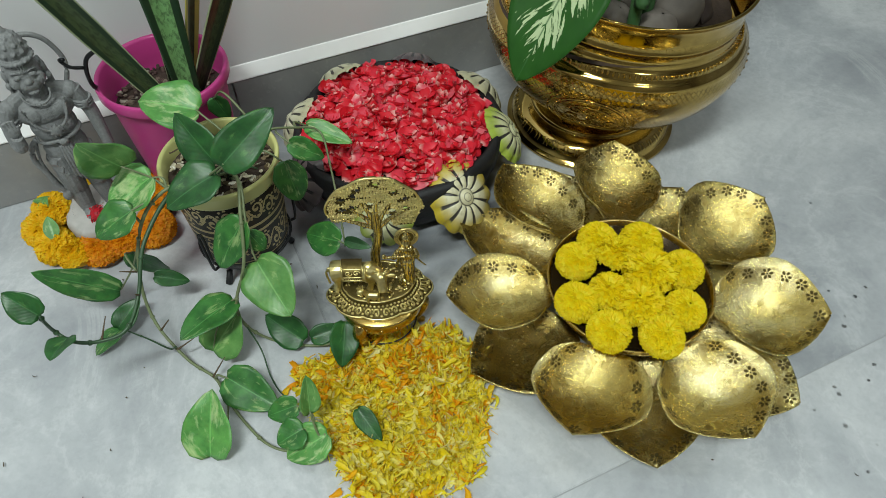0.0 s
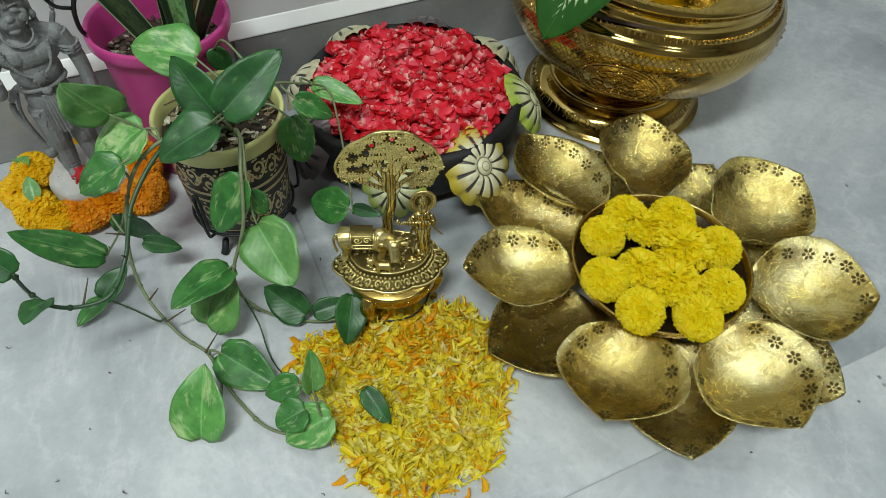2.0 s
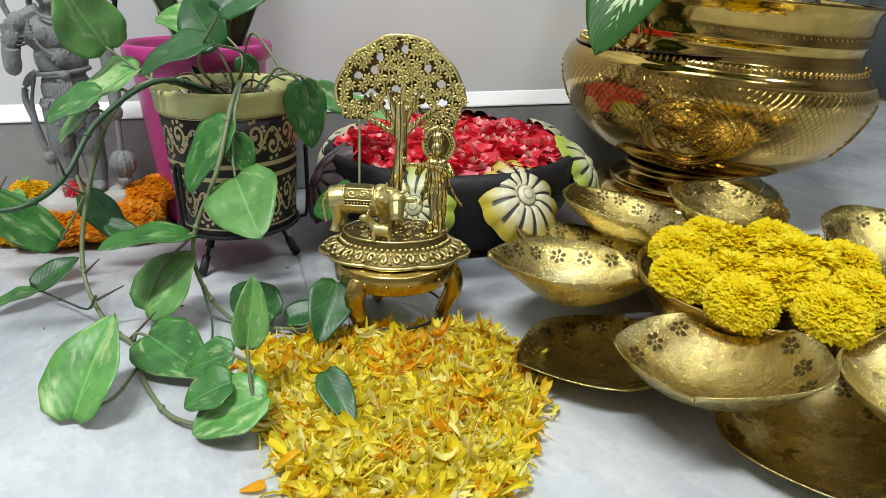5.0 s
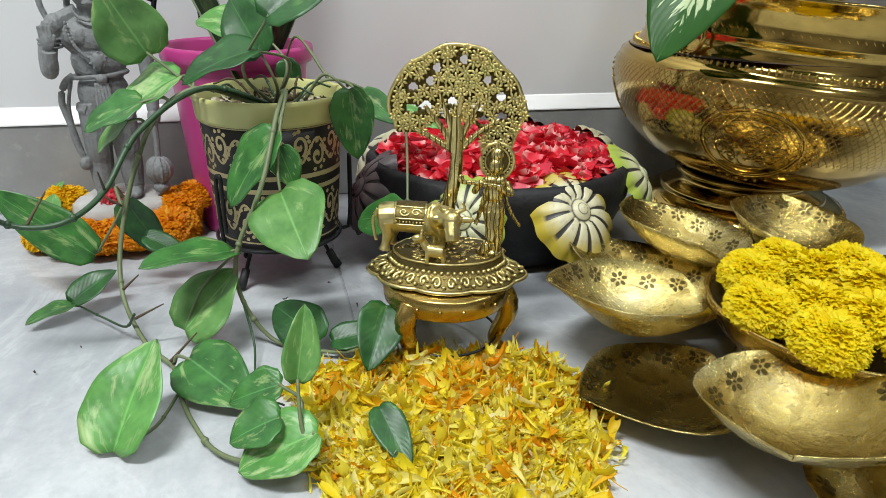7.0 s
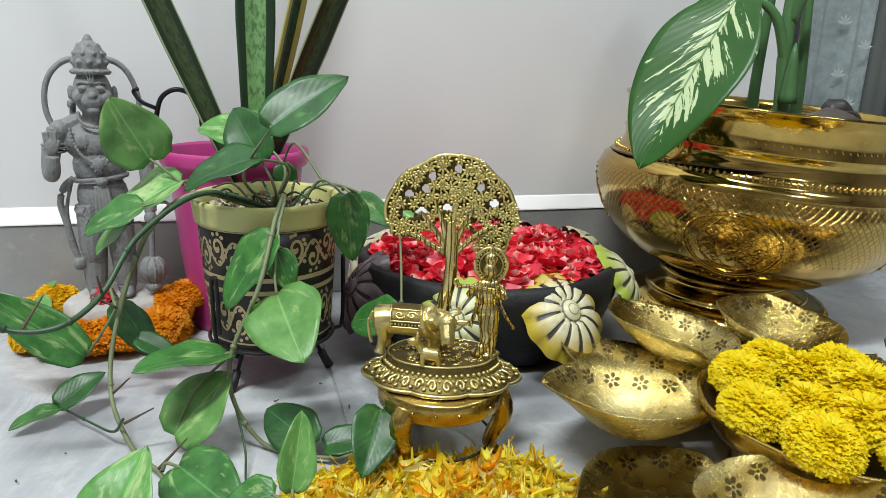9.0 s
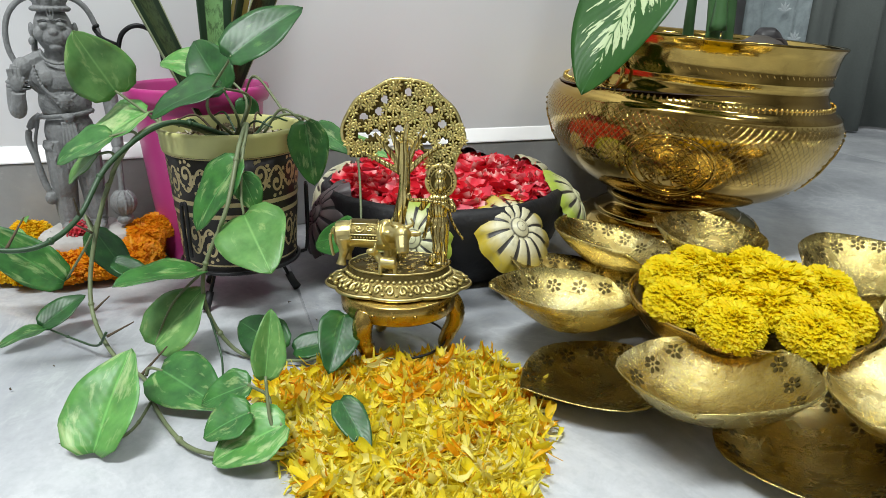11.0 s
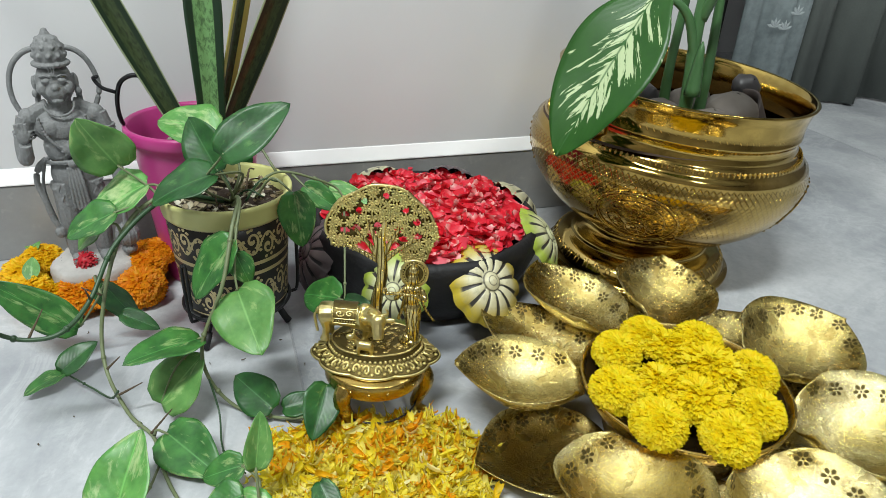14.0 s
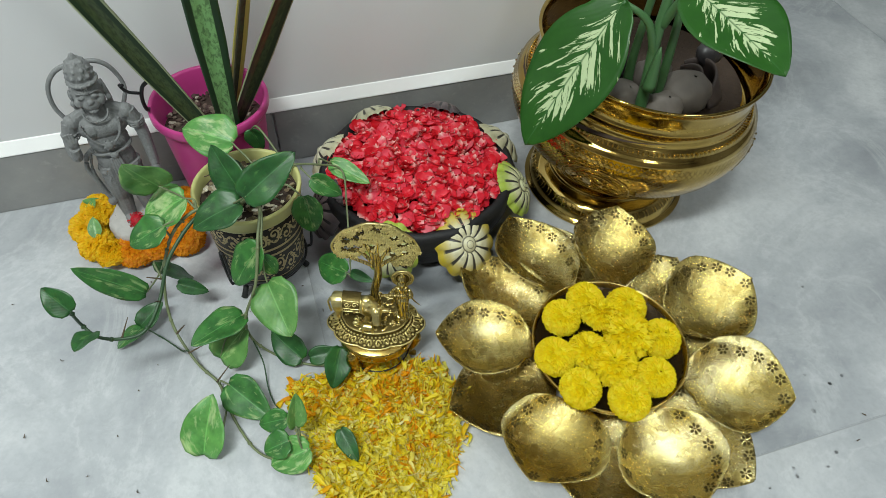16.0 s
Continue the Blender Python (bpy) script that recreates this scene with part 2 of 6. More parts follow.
def random_material(name, stops, rough, edge=None, spec=0.35, bump=60.0, thin=0.0):
    """Colour drawn piece by piece; edge: a paler foot or tip along the piece."""
    m = Nodes(name, rough, 0.0, spec)
    c = m.ramp(m.island(), *stops)
    fine = m.noise(bump, 4, 0.6, m.coords())
    c = m.mix(m.math("MULTIPLY", fine, 0.35), c, tuple(x * 0.75 for x in stops[0][1]))
    if edge:
        u, v = m.uv()
        c = m.mix(m.ramp(u, (edge[0], edge[2]), (edge[1], 0.0)), c, edge[3])
    m.put("Base Color", c)
    m.bump(fine, 0.15, 0.0006)
    if thin:
        back = m.node("ShaderNodeBsdfTranslucent", {"Color": c})
        both = m.node("ShaderNodeMixShader", {0: thin, 1: m.bsdf.outputs[0], 2: back.outputs[0]})
        m.tree.links.new(both.outputs[0], m.tree.nodes["Material Output"].inputs[0])
    return m.mat


def carved_flower_material(name, cream, tip, ink):
    m = Nodes(name, 0.45, 0.0, 0.5)
    u, v = m.uv()
    c = m.ramp(v, (0.0, cream), (0.62, cream), (0.88, tip), (1.0, tip))
    fine = m.noise(140, 5, 0.65, m.coords())
    c = m.mix(m.ramp(fine, (0.5, 0.0), (0.75, 0.55)), c, tuple(x * 0.45 for x in cream))
    spoke = m.math("ABSOLUTE", m.math("SINE", m.math("MULTIPLY", u, math.pi * 12)))
    inner = m.ramp(v, (0.24, 0.0), (0.30, 1.0), (0.80, 1.0), (0.86, 0.0))
    line = m.math("MULTIPLY", m.ramp(spoke, (0.0, 1.0), (0.36, 1.0), (0.46, 0.0)), inner)
    ring = m.ramp(v, (0.10, 0.0), (0.12, 0.8), (0.14, 0.0), (0.21, 0.0), (0.24, 1.0), (0.27, 0.0))
    c = m.mix(m.math("MAXIMUM", line, ring), c, ink)
    m.put("Base Color", c)
    m.bump(fine, 0.3, 0.001)
    return m.mat


MARBLE, PAINT, SKIRT = marble_material(), wall_material(), skirting_material()
WHITE_BAND = plain("white_wall_band", (0.90, 0.90, 0.90), 0.45, vary=0.04, bump=0.05)
# Walls out of view; kept dark so they bounce less light.
ROOM_PAINT = plain("low_bounce_room_paint", (0.17, 0.155, 0.145), 0.7, vary=0.05)
# Unseen ceiling, greyed so it returns less light to the room.
CEILING_DULL = plain("dulled_ceiling_paint", (0.60, 0.60, 0.59), 0.7, vary=0.03)
GROUT = plain("grey_joint", (0.33, 0.34, 0.35), 0.8)
SHEET_BRASS = petal_brass_material()
BOWL_DARK = plain("dark_brown_bowl_inside", (0.050, 0.032, 0.014), 0.22, 0.6, vary=0.4, scale=60)
STAMP = plain("darkened_stamping", (0.10, 0.075, 0.02), 0.5, 0.7, vary=0.3, scale=300)
URN_BRASS = polished_brass_material("engraved_polished_brass", 0.10, 0.55)
PLAIN_BRASS = polished_brass_material("worn_brass", 0.26)
FOOT_BRASS = polished_brass_material("polished_foot_brass", 0.09)
CAST = cast_brass_material()
BARK_BRASS = grooved_cast_material("bark_grooved_brass", (1.0, 1.0, 0.12), 85.0, "X")
DRAPED_BRASS = grooved_cast_material("drapery_grooved_brass", (1.0, 1.0, 0.5), 105.0, "X")
CAST_DARK = plain("blackened_brass_recess", (0.15, 0.112, 0.036), 0.5, 0.9, vary=0.5, scale=220, bump=0.5)
CAST_BRIGHT = plain("bright_cast_brass", (0.74, 0.62, 0.27), 0.33, 1.0, vary=0.3, scale=160, bump=0.15, dist=0.0006)
CAST_MID = plain("darkened_cast_brass", (0.15, 0.11, 0.03), 0.5, 1.0, vary=0.4, scale=200, bump=0.4)
STATUE_GREY = plain("grey_cast_stone", (0.225, 0.23, 0.232), 0.55, vary=0.45, scale=300, bump=0.7, dist=0.0016)
MAGENTA = plain("magenta_plastic", (0.48, 0.045, 0.22), 0.32, vary=0.08, bump=0.06)
SOIL = plain("dark_potting_soil", (0.055, 0.035, 0.025), 0.9, vary=0.5, scale=120, bump=0.8, dist=0.004)
CHIP = random_material("soil_chips", ((0.0, (0.05, 0.03, 0.03)), (0.5, (0.12, 0.07, 0.06)), (0.85, (0.25, 0.2, 0.15)), (1.0, (0.6, 0.55, 0.45))), 0.8)
DRY_PETAL = random_material("dry_pale_petals", ((0.0, (0.12, 0.08, 0.04)), (0.45, (0.40, 0.34, 0.22)), (0.8, (0.7, 0.66, 0.52)), (1.0, (0.78, 0.75, 0.66))), 0.7)
POT_RIM = plain("pale_lime_plastic", (0.56, 0.55, 0.22), 0.4, vary=0.12, bump=0.1)
POT_BLACK = plain("black_brown_plastic", (0.012, 0.009, 0.008), 0.42, vary=0.4, bump=0.1)
FILIGREE = plain("dull_gold_print", (0.50, 0.41, 0.22), 0.4, 0.2, vary=0.2, scale=200)
WIRE = plain("black_iron_wire", (0.018, 0.018, 0.02), 0.4, 0.4, vary=0.3)
RUBBER = plain("black_rubber", (0.012, 0.012, 0.013), 0.6)
CLAY = plain("blackened_clay", (0.009, 0.0085, 0.010), 0.62, vary=0.6, scale=45, bump=0.6, dist=0.004)
CREAM_FLOWER = carved_flower_material("cream_painted_flower", (0.62, 0.58, 0.38), (0.50, 0.38, 0.03), (0.045, 0.04, 0.035))
GREEN_FLOWER = carved_flower_material("cream_green_painted_flower", (0.60, 0.60, 0.36), (0.33, 0.42, 0.05), (0.045, 0.04, 0.035))
PALE_FLOWER = carved_flower_material("white_painted_flower", (0.62, 0.60, 0.44), (0.48, 0.46, 0.30), (0.05, 0.045, 0.04))
DARK_FLOWER = carved_flower_material("dark_unpainted_flower", (0.17, 0.13, 0.13), (0.08, 0.06, 0.065), (0.02, 0.018, 0.02))
ROSE = random_material("red_rose_petal", ((0.0, (0.62, 0.012, 0.022)), (0.35, (0.76, 0.020, 0.040)), (0.7, (0.83, 0.045, 0.08)), (0.92, (0.82, 0.09, 0.14)), (1.0, (0.84, 0.20, 0.24))), 0.40, (0.0, 0.24, 0.85, (0.90, 0.60, 0.54)), thin=0.2)
YELLOW_BED = random_material("yellow_marigold_petal", ((0.0, (0.86, 0.56, 0.015)), (0.10, (0.89, 0.71, 0.02)), (0.3, (0.91, 0.79, 0.03)), (0.65, (0.92, 0.84, 0.10)), (0.9, (0.92, 0.88, 0.30)), (1.0, (0.92, 0.90, 0.50))), 0.5, (0.0, 0.4, 0.45, (0.68, 0.66, 0.16)), thin=0.4)
ORANGE_BED = random_material("orange_marigold_petal", ((0.0, (0.86, 0.36, 0.005)), (0.6, (0.90, 0.50, 0.008)), (1.0, (0.91, 0.64, 0.03))), 0.6, thin=0.4)
YELLOW_FLOWER = random_material("yellow_bloom", ((0.0, (0.93, 0.70, 0.004)), (0.5, (0.95, 0.79, 0.006)), (1.0, (0.96, 0.86, 0.03))), 0.55, thin=0.45)
ORANGE_FLOWER = random_material("orange_bloom", ((0.0, (0.78, 0.24, 0.003)), (0.5, (0.88, 0.34, 0.004)), (1.0, (0.90, 0.44, 0.012))), 0.55, thin=0.4)
AMBER_FLOWER = random_material("amber_bloom", ((0.0, (0.90, 0.50, 0.004)), (0.5, (0.93, 0.60, 0.01)), (1.0, (0.94, 0.70, 0.03))), 0.55, thin=0.4)
POTHOS = leaf_material("pothos_leaf", (0.020, 0.094, 0.020), (0.053, 0.194, 0.037), (0.396, 0.517, 0.220), 0.57)
POTHOS_PALE = leaf_material("pale_variegated_leaf", (0.062, 0.200, 0.044), (0.125, 0.338, 0.075), (0.506, 0.605, 0.308), 0.52)
POTHOS_DARK = leaf_material("dark_leaf", (0.012, 0.056, 0.014), (0.028, 0.115, 0.026), (0.12, 0.27, 0.07), 0.62, 0.38)
POTHOS_LIME = leaf_material("lime_leaf", (0.066, 0.190, 0.042), (0.130, 0.290, 0.075), (0.36, 0.50, 0.20), 0.58)
STEM_LIGHT = plain("pale_green_stem", (0.17, 0.205, 0.10), 0.5, vary=0.4, scale=90)
STEM_DARK = plain("dark_green_stem", (0.03, 0.075, 0.03), 0.45, vary=0.4, scale=90)
DUMB_CANE = dumb_cane_material()
CANE_STEM = plain("dumb_cane_stem", (0.07, 0.17, 0.06), 0.4, vary=0.3, scale=40)
SNAKE_GREEN = snake_leaf_material("snake_leaf_green", (0.20, 0.40, 0.15), (0.012, 0.035, 0.014), (0.02, 0.05, 0.02))
SNAKE_DARK = snake_leaf_material("snake_leaf_dark", (0.05, 0.075, 0.03), (0.014, 0.03, 0.014), (0.30, 0.34, 0.20))
SNAKE_GOLD = snake_leaf_material("snake_leaf_gold_edge", (0.03, 0.07, 0.03), (0.45, 0.40, 0.10), (0.45, 0.40, 0.10))
PALE_STONE = plain("pale_rough_stone", (0.46, 0.44, 0.42), 0.7, vary=0.25, scale=90, bump=0.6, dist=0.003)
STONE_BROWN = plain("brown_river_stone", (0.17, 0.145, 0.125), 0.6, vary=0.3, scale=70, bump=0.4, dist=0.002)
STONE_DARK = plain("dark_river_stone", (0.035, 0.032, 0.034), 0.45, vary=0.3, scale=50)
BARK = plain("dry_brown_husk", (0.075, 0.055, 0.05), 0.7, vary=0.4, scale=60, bump=0.5)
TWIG = plain("dry_brown_twig", (0.10, 0.07, 0.04), 0.8, vary=0.4)
BLOCK_DARK = plain("dark_brown_block", (0.012, 0.009, 0.009), 0.75, vary=0.3, scale=20)
CURTAIN_GREY = plain("grey_green_curtain", (0.12, 0.135, 0.125), 0.85, vary=0.2, scale=300, bump=0.4)
CURTAIN_LACE = plain("pale_lace_curtain", (0.36, 0.42, 0.43), 0.8, vary=0.55, scale=55, bump=0.4)
LACE_WHITE = plain("white_lace_motif", (0.48, 0.53, 0.54), 0.8, vary=0.1)
RED_FLOWER = random_material("small_red_bloom", ((0.0, (0.30, 0.006, 0.01)), (1.0, (0.55, 0.012, 0.03))), 0.5)
GLASS = Nodes("clear_water", 0.02)
GLASS.put("Transmission Weight", 1.0)
GLASS.put("IOR", 1.33)
WATER = GLASS.mat


# ---- building helpers ----
class Mesher:
    """Collects grids of faces with their own UVs into one mesh."""

    def __init__(self):
        self.v, self.f, self.uv, self.marks = [], [], [], []

    def grid(self, fn, us, vs, closed=False):
        """fn(u, v) gives a place; closed joins the last v to the first."""
        base, nv = len(self.v), len(vs)
        for a in us:
            for b in vs:
                self.v.append(tuple(fn(a, b)))
        for i in range(len(us) - 1):
            for j in range(nv if closed else nv - 1):
                k = (j + 1) % nv
                self.f.append((base + i * nv + j, base + i * nv + k, base + (i + 1) * nv + k, base + (i + 1) * nv + j))
                vb = vs[k] if k else vs[j] + (vs[1] - vs[0])
                self.uv.append(((us[i], vs[j]), (us[i], vb), (us[i + 1], vb), (us[i + 1], vs[j])))
        return self

    def use(self, slot):
        """Faces from here on take this material slot."""
        self.marks.append((len(self.f), slot))
        return self

    def fan(self, centre, ring):
        base = len(self.v)
        self.v += [tuple(centre)] + [tuple(p) for p in ring]
        n = len(ring)
        for i in range(n):
            self.f.append((base, base + 1 + i, base + 1 + (i + 1) % n))
            self.uv.append(((0, 0), (i / n, 1), ((i + 1) / n, 1)))
        return self

    def lathe(self, profile, seg=64, wave=None):
        """profile: rows of (radius, z). UV: turn, way along."""
        long = [0.0]
        for (r0, z0), (r1, z1) in zip(profile, profile[1:]):
            long.append(long[-1] + math.hypot(r1 - r0, z1 - z0))
        base, n = len(self.v), len(profile)
        for i, (r, z) in enumerate(profile):
            for j in range(seg):
                a = 2 * math.pi * j / seg
                k = wave(a, r, z) if wave else 1.0
                self.v.append((r * k * math.cos(a), r * k * math.sin(a), z))
        for i in range(n - 1):
            for j in range(seg):
                k = (j + 1) % seg
                self.f.append((base + i * seg + j, base + i * seg + k, base + (i + 1) * seg + k, base + (i + 1) * seg + j))
                t0, t1 = long[i] / long[-1], long[i + 1] / long[-1]
                self.uv.append(((j / seg, t0), ((j + 1) / seg, t0), ((j + 1) / seg, t1), (j / seg, t1)))
        return self

    def tube(self, points, radius, seg=8, closed=False):
        """A round bar along points; radius: a number or a function of the way along, 0 to 1."""
        pts = [Vector(p) for p in points]
        n = len(pts)
        base, up = len(self.v), Vector((0.13, 0.21, 0.97))
        for i, p in enumerate(pts):
            a = pts[i - 1] if i or closed else p
            b = pts[(i + 1) % n] if i < n - 1 or closed else p
            t = (b - a).normalized() if (b - a).length > 1e-9 else Vector((0, 0, 1))
            if abs(t.dot(up)) > 0.97:
                up = Vector((1, 0, 0))
            x = t.cross(up).normalized()
            y = x.cross(t)
            r = radius(i / max(1, n - 1)) if callable(radius) else radius
            for j in range(seg):
                c = 2 * math.pi * j / seg
                self.v.append(tuple(p + (x * math.cos(c) + y * math.sin(c)) * r))
        for i in range(n if closed else n - 1):
            k = (i + 1) % n
            for j in range(seg):
                m = (j + 1) % seg
                self.f.append((base + i * seg + j, base + i * seg + m, base + k * seg + m, base + k * seg + j))
                self.uv.append(((i / n, j / seg), (i / n, (j + 1) / seg), ((i + 1) / n, (j + 1) / seg), ((i + 1) / n, j / seg)))
        if not closed:
            for row, turn in ((0, -1), (n - 1, 1)):
                ids = [base + row * seg + j for j in range(seg)][::turn]
                self.f.append(tuple(ids))
                self.uv.append(tuple((0.5, 0.5) for _ in ids))
        return self

    def ball(self, centre, size, seg=14, rings=9, turn=None, lump=0.0, seed=0):
        """An egg of half-sizes size, with lumps."""
        c, m = Vector(centre), (turn or Matrix.Identity(3))
        s = size if isinstance(size, (tuple, list)) else (size,) * 3

        def at(u, v):
            d = Vector((math.sin(u) * math.cos(v), math.sin(u) * math.sin(v), math.cos(u)))
            k = 1 + lump * noise.noise(d * 1.7 + Vector((seed * 3.1, seed * 1.7, 0)))
            return c + m @ Vector((d.x * s[0] * k, d.y * s[1] * k, d.z * s[2] * k))

        return self.grid(at, [math.pi * (0.02 + 0.96 * i / (rings - 1)) for i in range(rings)], [2 * math.pi * j / seg for j in range(seg)], True)

    def mesh(self, name, mat, smooth=True):
        me = bpy.data.meshes.new(name)
        me.from_pydata(self.v, [], self.f)
        layer = me.uv_layers.new(name="UVMap")
        layer.data.foreach_set("uv", [c for face in self.uv for p in face for c in p])
        me.polygons.foreach_set("use_smooth", [smooth] * len(me.polygons))
        for x in mat if isinstance(mat, (tuple, list)) else (mat,):
            me.materials.append(x)
        for k, (start, slot) in enumerate(self.marks):
            for f in range(start, self.marks[k + 1][0] if k + 1 < len(self.marks) else len(self.f)):
                me.polygons[f].material_index = slot
        me.update()
        return me


def smooth_line(points, steps=6):
    """A soft curve through points."""
    p = [Vector(q) for q in points]
    p = [p[0] * 2 - p[1]] + p + [p[-1] * 2 - p[-2]]
    out = []
    for i in range(1, len(p) - 2):
        for k in range(steps):
            t = k / steps
            a, b, c, d = p[i - 1 : i + 3]
            out.append(0.5 * ((2 * b) + (c - a) * t + (2 * a - 5 * b + 4 * c - d) * t * t + (3 * b - a - 3 * c + d) * t**3))
    return out + [p[-2]]


def steps(a, b, n):
    return [a + (b - a) * i / (n - 1) for i in range(n)]


def box_mesh(name, size, mat, bevel=0.002, centre=(0, 0, 0)):
    bm = bmesh.new()
    bmesh.ops.create_cube(bm, size=1)
    bmesh.ops.scale(bm, vec=size, verts=bm.verts)
    bmesh.ops.translate(bm, vec=centre, verts=bm.verts)
    if bevel:
        bmesh.ops.bevel(bm, geom=bm.edges[:], offset=bevel, segments=2, affect="EDGES")
    me = bpy.data.meshes.new(name)
    bm.to_mesh(me)
    bm.free()
    me.materials.append(mat)
    return me


def thing(name, m, label, category, group="", kind=""):
    """The Empty at a thing's base that holds its parts."""
    ob = new(name)
    ob.empty_display_size = 0.02
    ob.matrix_basis = m
    return tagged(ob, label, category, group, kind)


def solo(name, mesh, m, label, category, group="", kind=""):
    ob = new(name, mesh)
    ob.matrix_basis = m
    return tagged(ob, label, category, group, kind)


def part(name, mesh, parent, m=None, label=""):
    ob = new(name, mesh)
    ob.parent = parent
    if m is not None:
        ob.matrix_basis = m
    return tagged(ob, label)


def thicken(ob, depth, offset=1.0):
    mod = ob.modifiers.new("thickness", "SOLIDIFY")
    mod.thickness, mod.offset = depth, offset
    return ob


# ---- the room ----
def room_box(name, s, d, z, mat, label, category, bevel=0.0):
    """A block of the setting between two values of s, d and z."""
    size = (s[1] - s[0], d[1] - d[0], z[1] - z[0])
    ob = new(name, box_mesh(name, size, mat, bevel))
    ob.matrix_basis = Matrix.Translation(room((s[0] + s[1]) / 2, (d[0] + d[1]) / 2, (z[0] + z[1]) / 2)) @ pose(0, 0, 0, 0, 0, WALL_TURN) @ Matrix.Diagonal((1, -1, 1, 1))
    return tagged(ob, label, category, kind="structure")


S_END = 0.62
room_box("wall_north", (-1.8, S_END), (-0.12, 0.0), (0.0, 2.7), PAINT, "smooth pale grey painted plaster wall behind the display", "wall", 0.002)
room_box("wall_east_return", (S_END - 0.1, S_END - 0.002), (-1.0, -0.12), (0.0, 2.7), PAINT, "pale grey wall of the passage beyond", "wall")
room_box("wall_far", (S_END - 0.1, 2.8), (-1.12, -1.0), (0.0, 2.7), PAINT, "pale grey far wall behind the curtains", "wall")
# Next two and wall_east are unseen, darkened to lower the fill.
room_box("wall_west", (-1.92, -1.8), (-0.12, 3.2), (0.0, 2.7), ROOM_PAINT, "unseen side wall, dark to cut bounce light", "wall")
room_box("wall_south", (-1.92, 2.8), (3.2, 3.32), (0.0, 2.7), ROOM_PAINT, "unseen wall of the room, dark to cut bounce light", "wall")
room_box("wall_east", (2.8, 2.92), (-1.12, 3.32), (0.0, 2.7), ROOM_PAINT, "unseen side wall, dark to cut bounce light", "wall")
room_box("ceiling", (-1.92, 2.92), (-1.12, 3.32), (2.7, 2.8), CEILING_DULL, "unseen ceiling, greyed to bounce less light", "ceiling")
fillet = Mesher()
fillet.v = [tuple(room(a, d, z)) for a in (-1.8, S_END) for d, z in ((0.0, 0.0985), (0.0105, 0.0985), (0.0105, 0.1000), (0.0015, 0.1155), (0.0, 0.1165))]
fillet.f = [(k, (k + 1) % 5, 5 + (k + 1) % 5, 5 + k) for k in range(5)] + [(4, 3, 2, 1, 0), (5, 6, 7, 8, 9)]
fillet.uv = [tuple((0.0, 0.0) for _ in f) for f in fillet.f]
tagged(new("trim", fillet.mesh("trim", WHITE_BAND, False)), "sloping white painted fillet above the skirting", "trim", kind="structure")

skirting = thing("baseboard", Matrix.Translation(room(0, 0, 0)) @ pose(0, 0, 0, 0, 0, WALL_TURN), "grey stone tile skirting along the foot of the wall", "skirting", kind="structure")
for a, b in ((-1.8, -1.252), (-1.25, -0.052), (-0.05, S_END)):
    part("tile", box_mesh("tile", (b - a - 0.0012, 0.009, 0.098), SKIRT, 0.0012, ((a + b) / 2, -0.0045, 0.049)), skirting)

floor = new("floor", box_mesh("floor", (4.84, 4.44, 0.06), GROUT, 0.0))
floor.matrix_basis = Matrix.Translation(room(0.5, 1.1, -0.0312)) @ pose(0, 0, 0, 0, 0, WALL_TURN)
tagged(floor, "polished pale grey veined marble tile floor", "floor", kind="structure")
marble_tile = box_mesh("tile", (1.1985, 1.1985, 0.01), MARBLE, 0.0008)
for i in range(-2, 3):
    for j in range(-1, 4):
        s, d = -0.05 + 1.2 * i + 0.6, 1.2 * j + 0.048
        part("tile", marble_tile, floor, Matrix.Translation((s - 0.5, 1.1 - d, 0.0262)))


def cloth(name, s, d, width, height, folds, depth, mat, label):
    """A hanging curtain with soft folds."""
    m = Mesher()

    def at(u, v):
        w = math.sin(u * folds * 2 * math.pi) + 0.35 * math.sin(u * folds * 4.6 * math.pi + 1.0)
        return room(s + u * width, d + depth * w * (1 - 0.25 * v), 0.006 + v * height)

    m.grid(at, steps(0, 1, folds * 14), steps(0, 1, 8))
    ob = new(name, m.mesh(name, mat))
    thicken(ob, 0.0015)
    return tagged(ob, label, "curtain")


# Plain dark block fills the gap between wall end and lace.
dark_block = solo("dark_cabinet", box_mesh("dark_cabinet", (0.40, 0.3, 1.9), BLOCK_DARK, 0.004), Matrix.Translation(room(0.820, -0.60, 0.95)) @ pose(0, 0, 0, 0, 0, WALL_TURN), "tall dark brown block in the passage beyond", "cabinet")
lace = cloth("lace_curtain", 1.018, -0.40, 0.195, 2.1, 2, 0.012, CURTAIN_LACE, "pale blue-grey lace curtain with white leaf motifs")
motif = Mesher()
for i in range(9):
    s, z = 1.035 + 0.15 * random.random(), 0.04 + 0.6 * random.random()
    for k in range(5):
        a = math.pi * (0.1 + 0.2 * k)
        r = 0.022
        c, dirn = room(s, -0.380, z), ALONG * math.cos(a) + Vector((0, 0, 1)) * math.sin(a)
        side = (ALONG * -math.sin(a) + Vector((0, 0, 1)) * math.cos(a)) * 0.0035
        motif.fan(c + dirn * r * 0.6 + INTO * 0.001, [c, c + dirn * r * 0.6 + side, c + dirn * r, c + dirn * r * 0.6 - side])
tagged(part("motif", motif.mesh("motif", LACE_WHITE, False), lace), kind="stuff")
cloth("curtain", 1.215, -0.42, 0.75, 2.1, 5, 0.03, CURTAIN_GREY, "heavy grey-green curtain hanging to the floor")


# ---- brass lotus with blooms ----
LOTUS = (0.181, 0.471)
lotus = thing("lotus_urli", Matrix.Translation((*LOTUS, 0)), "gold brass lotus bowl with two tiers of hammered petals", "bowl")


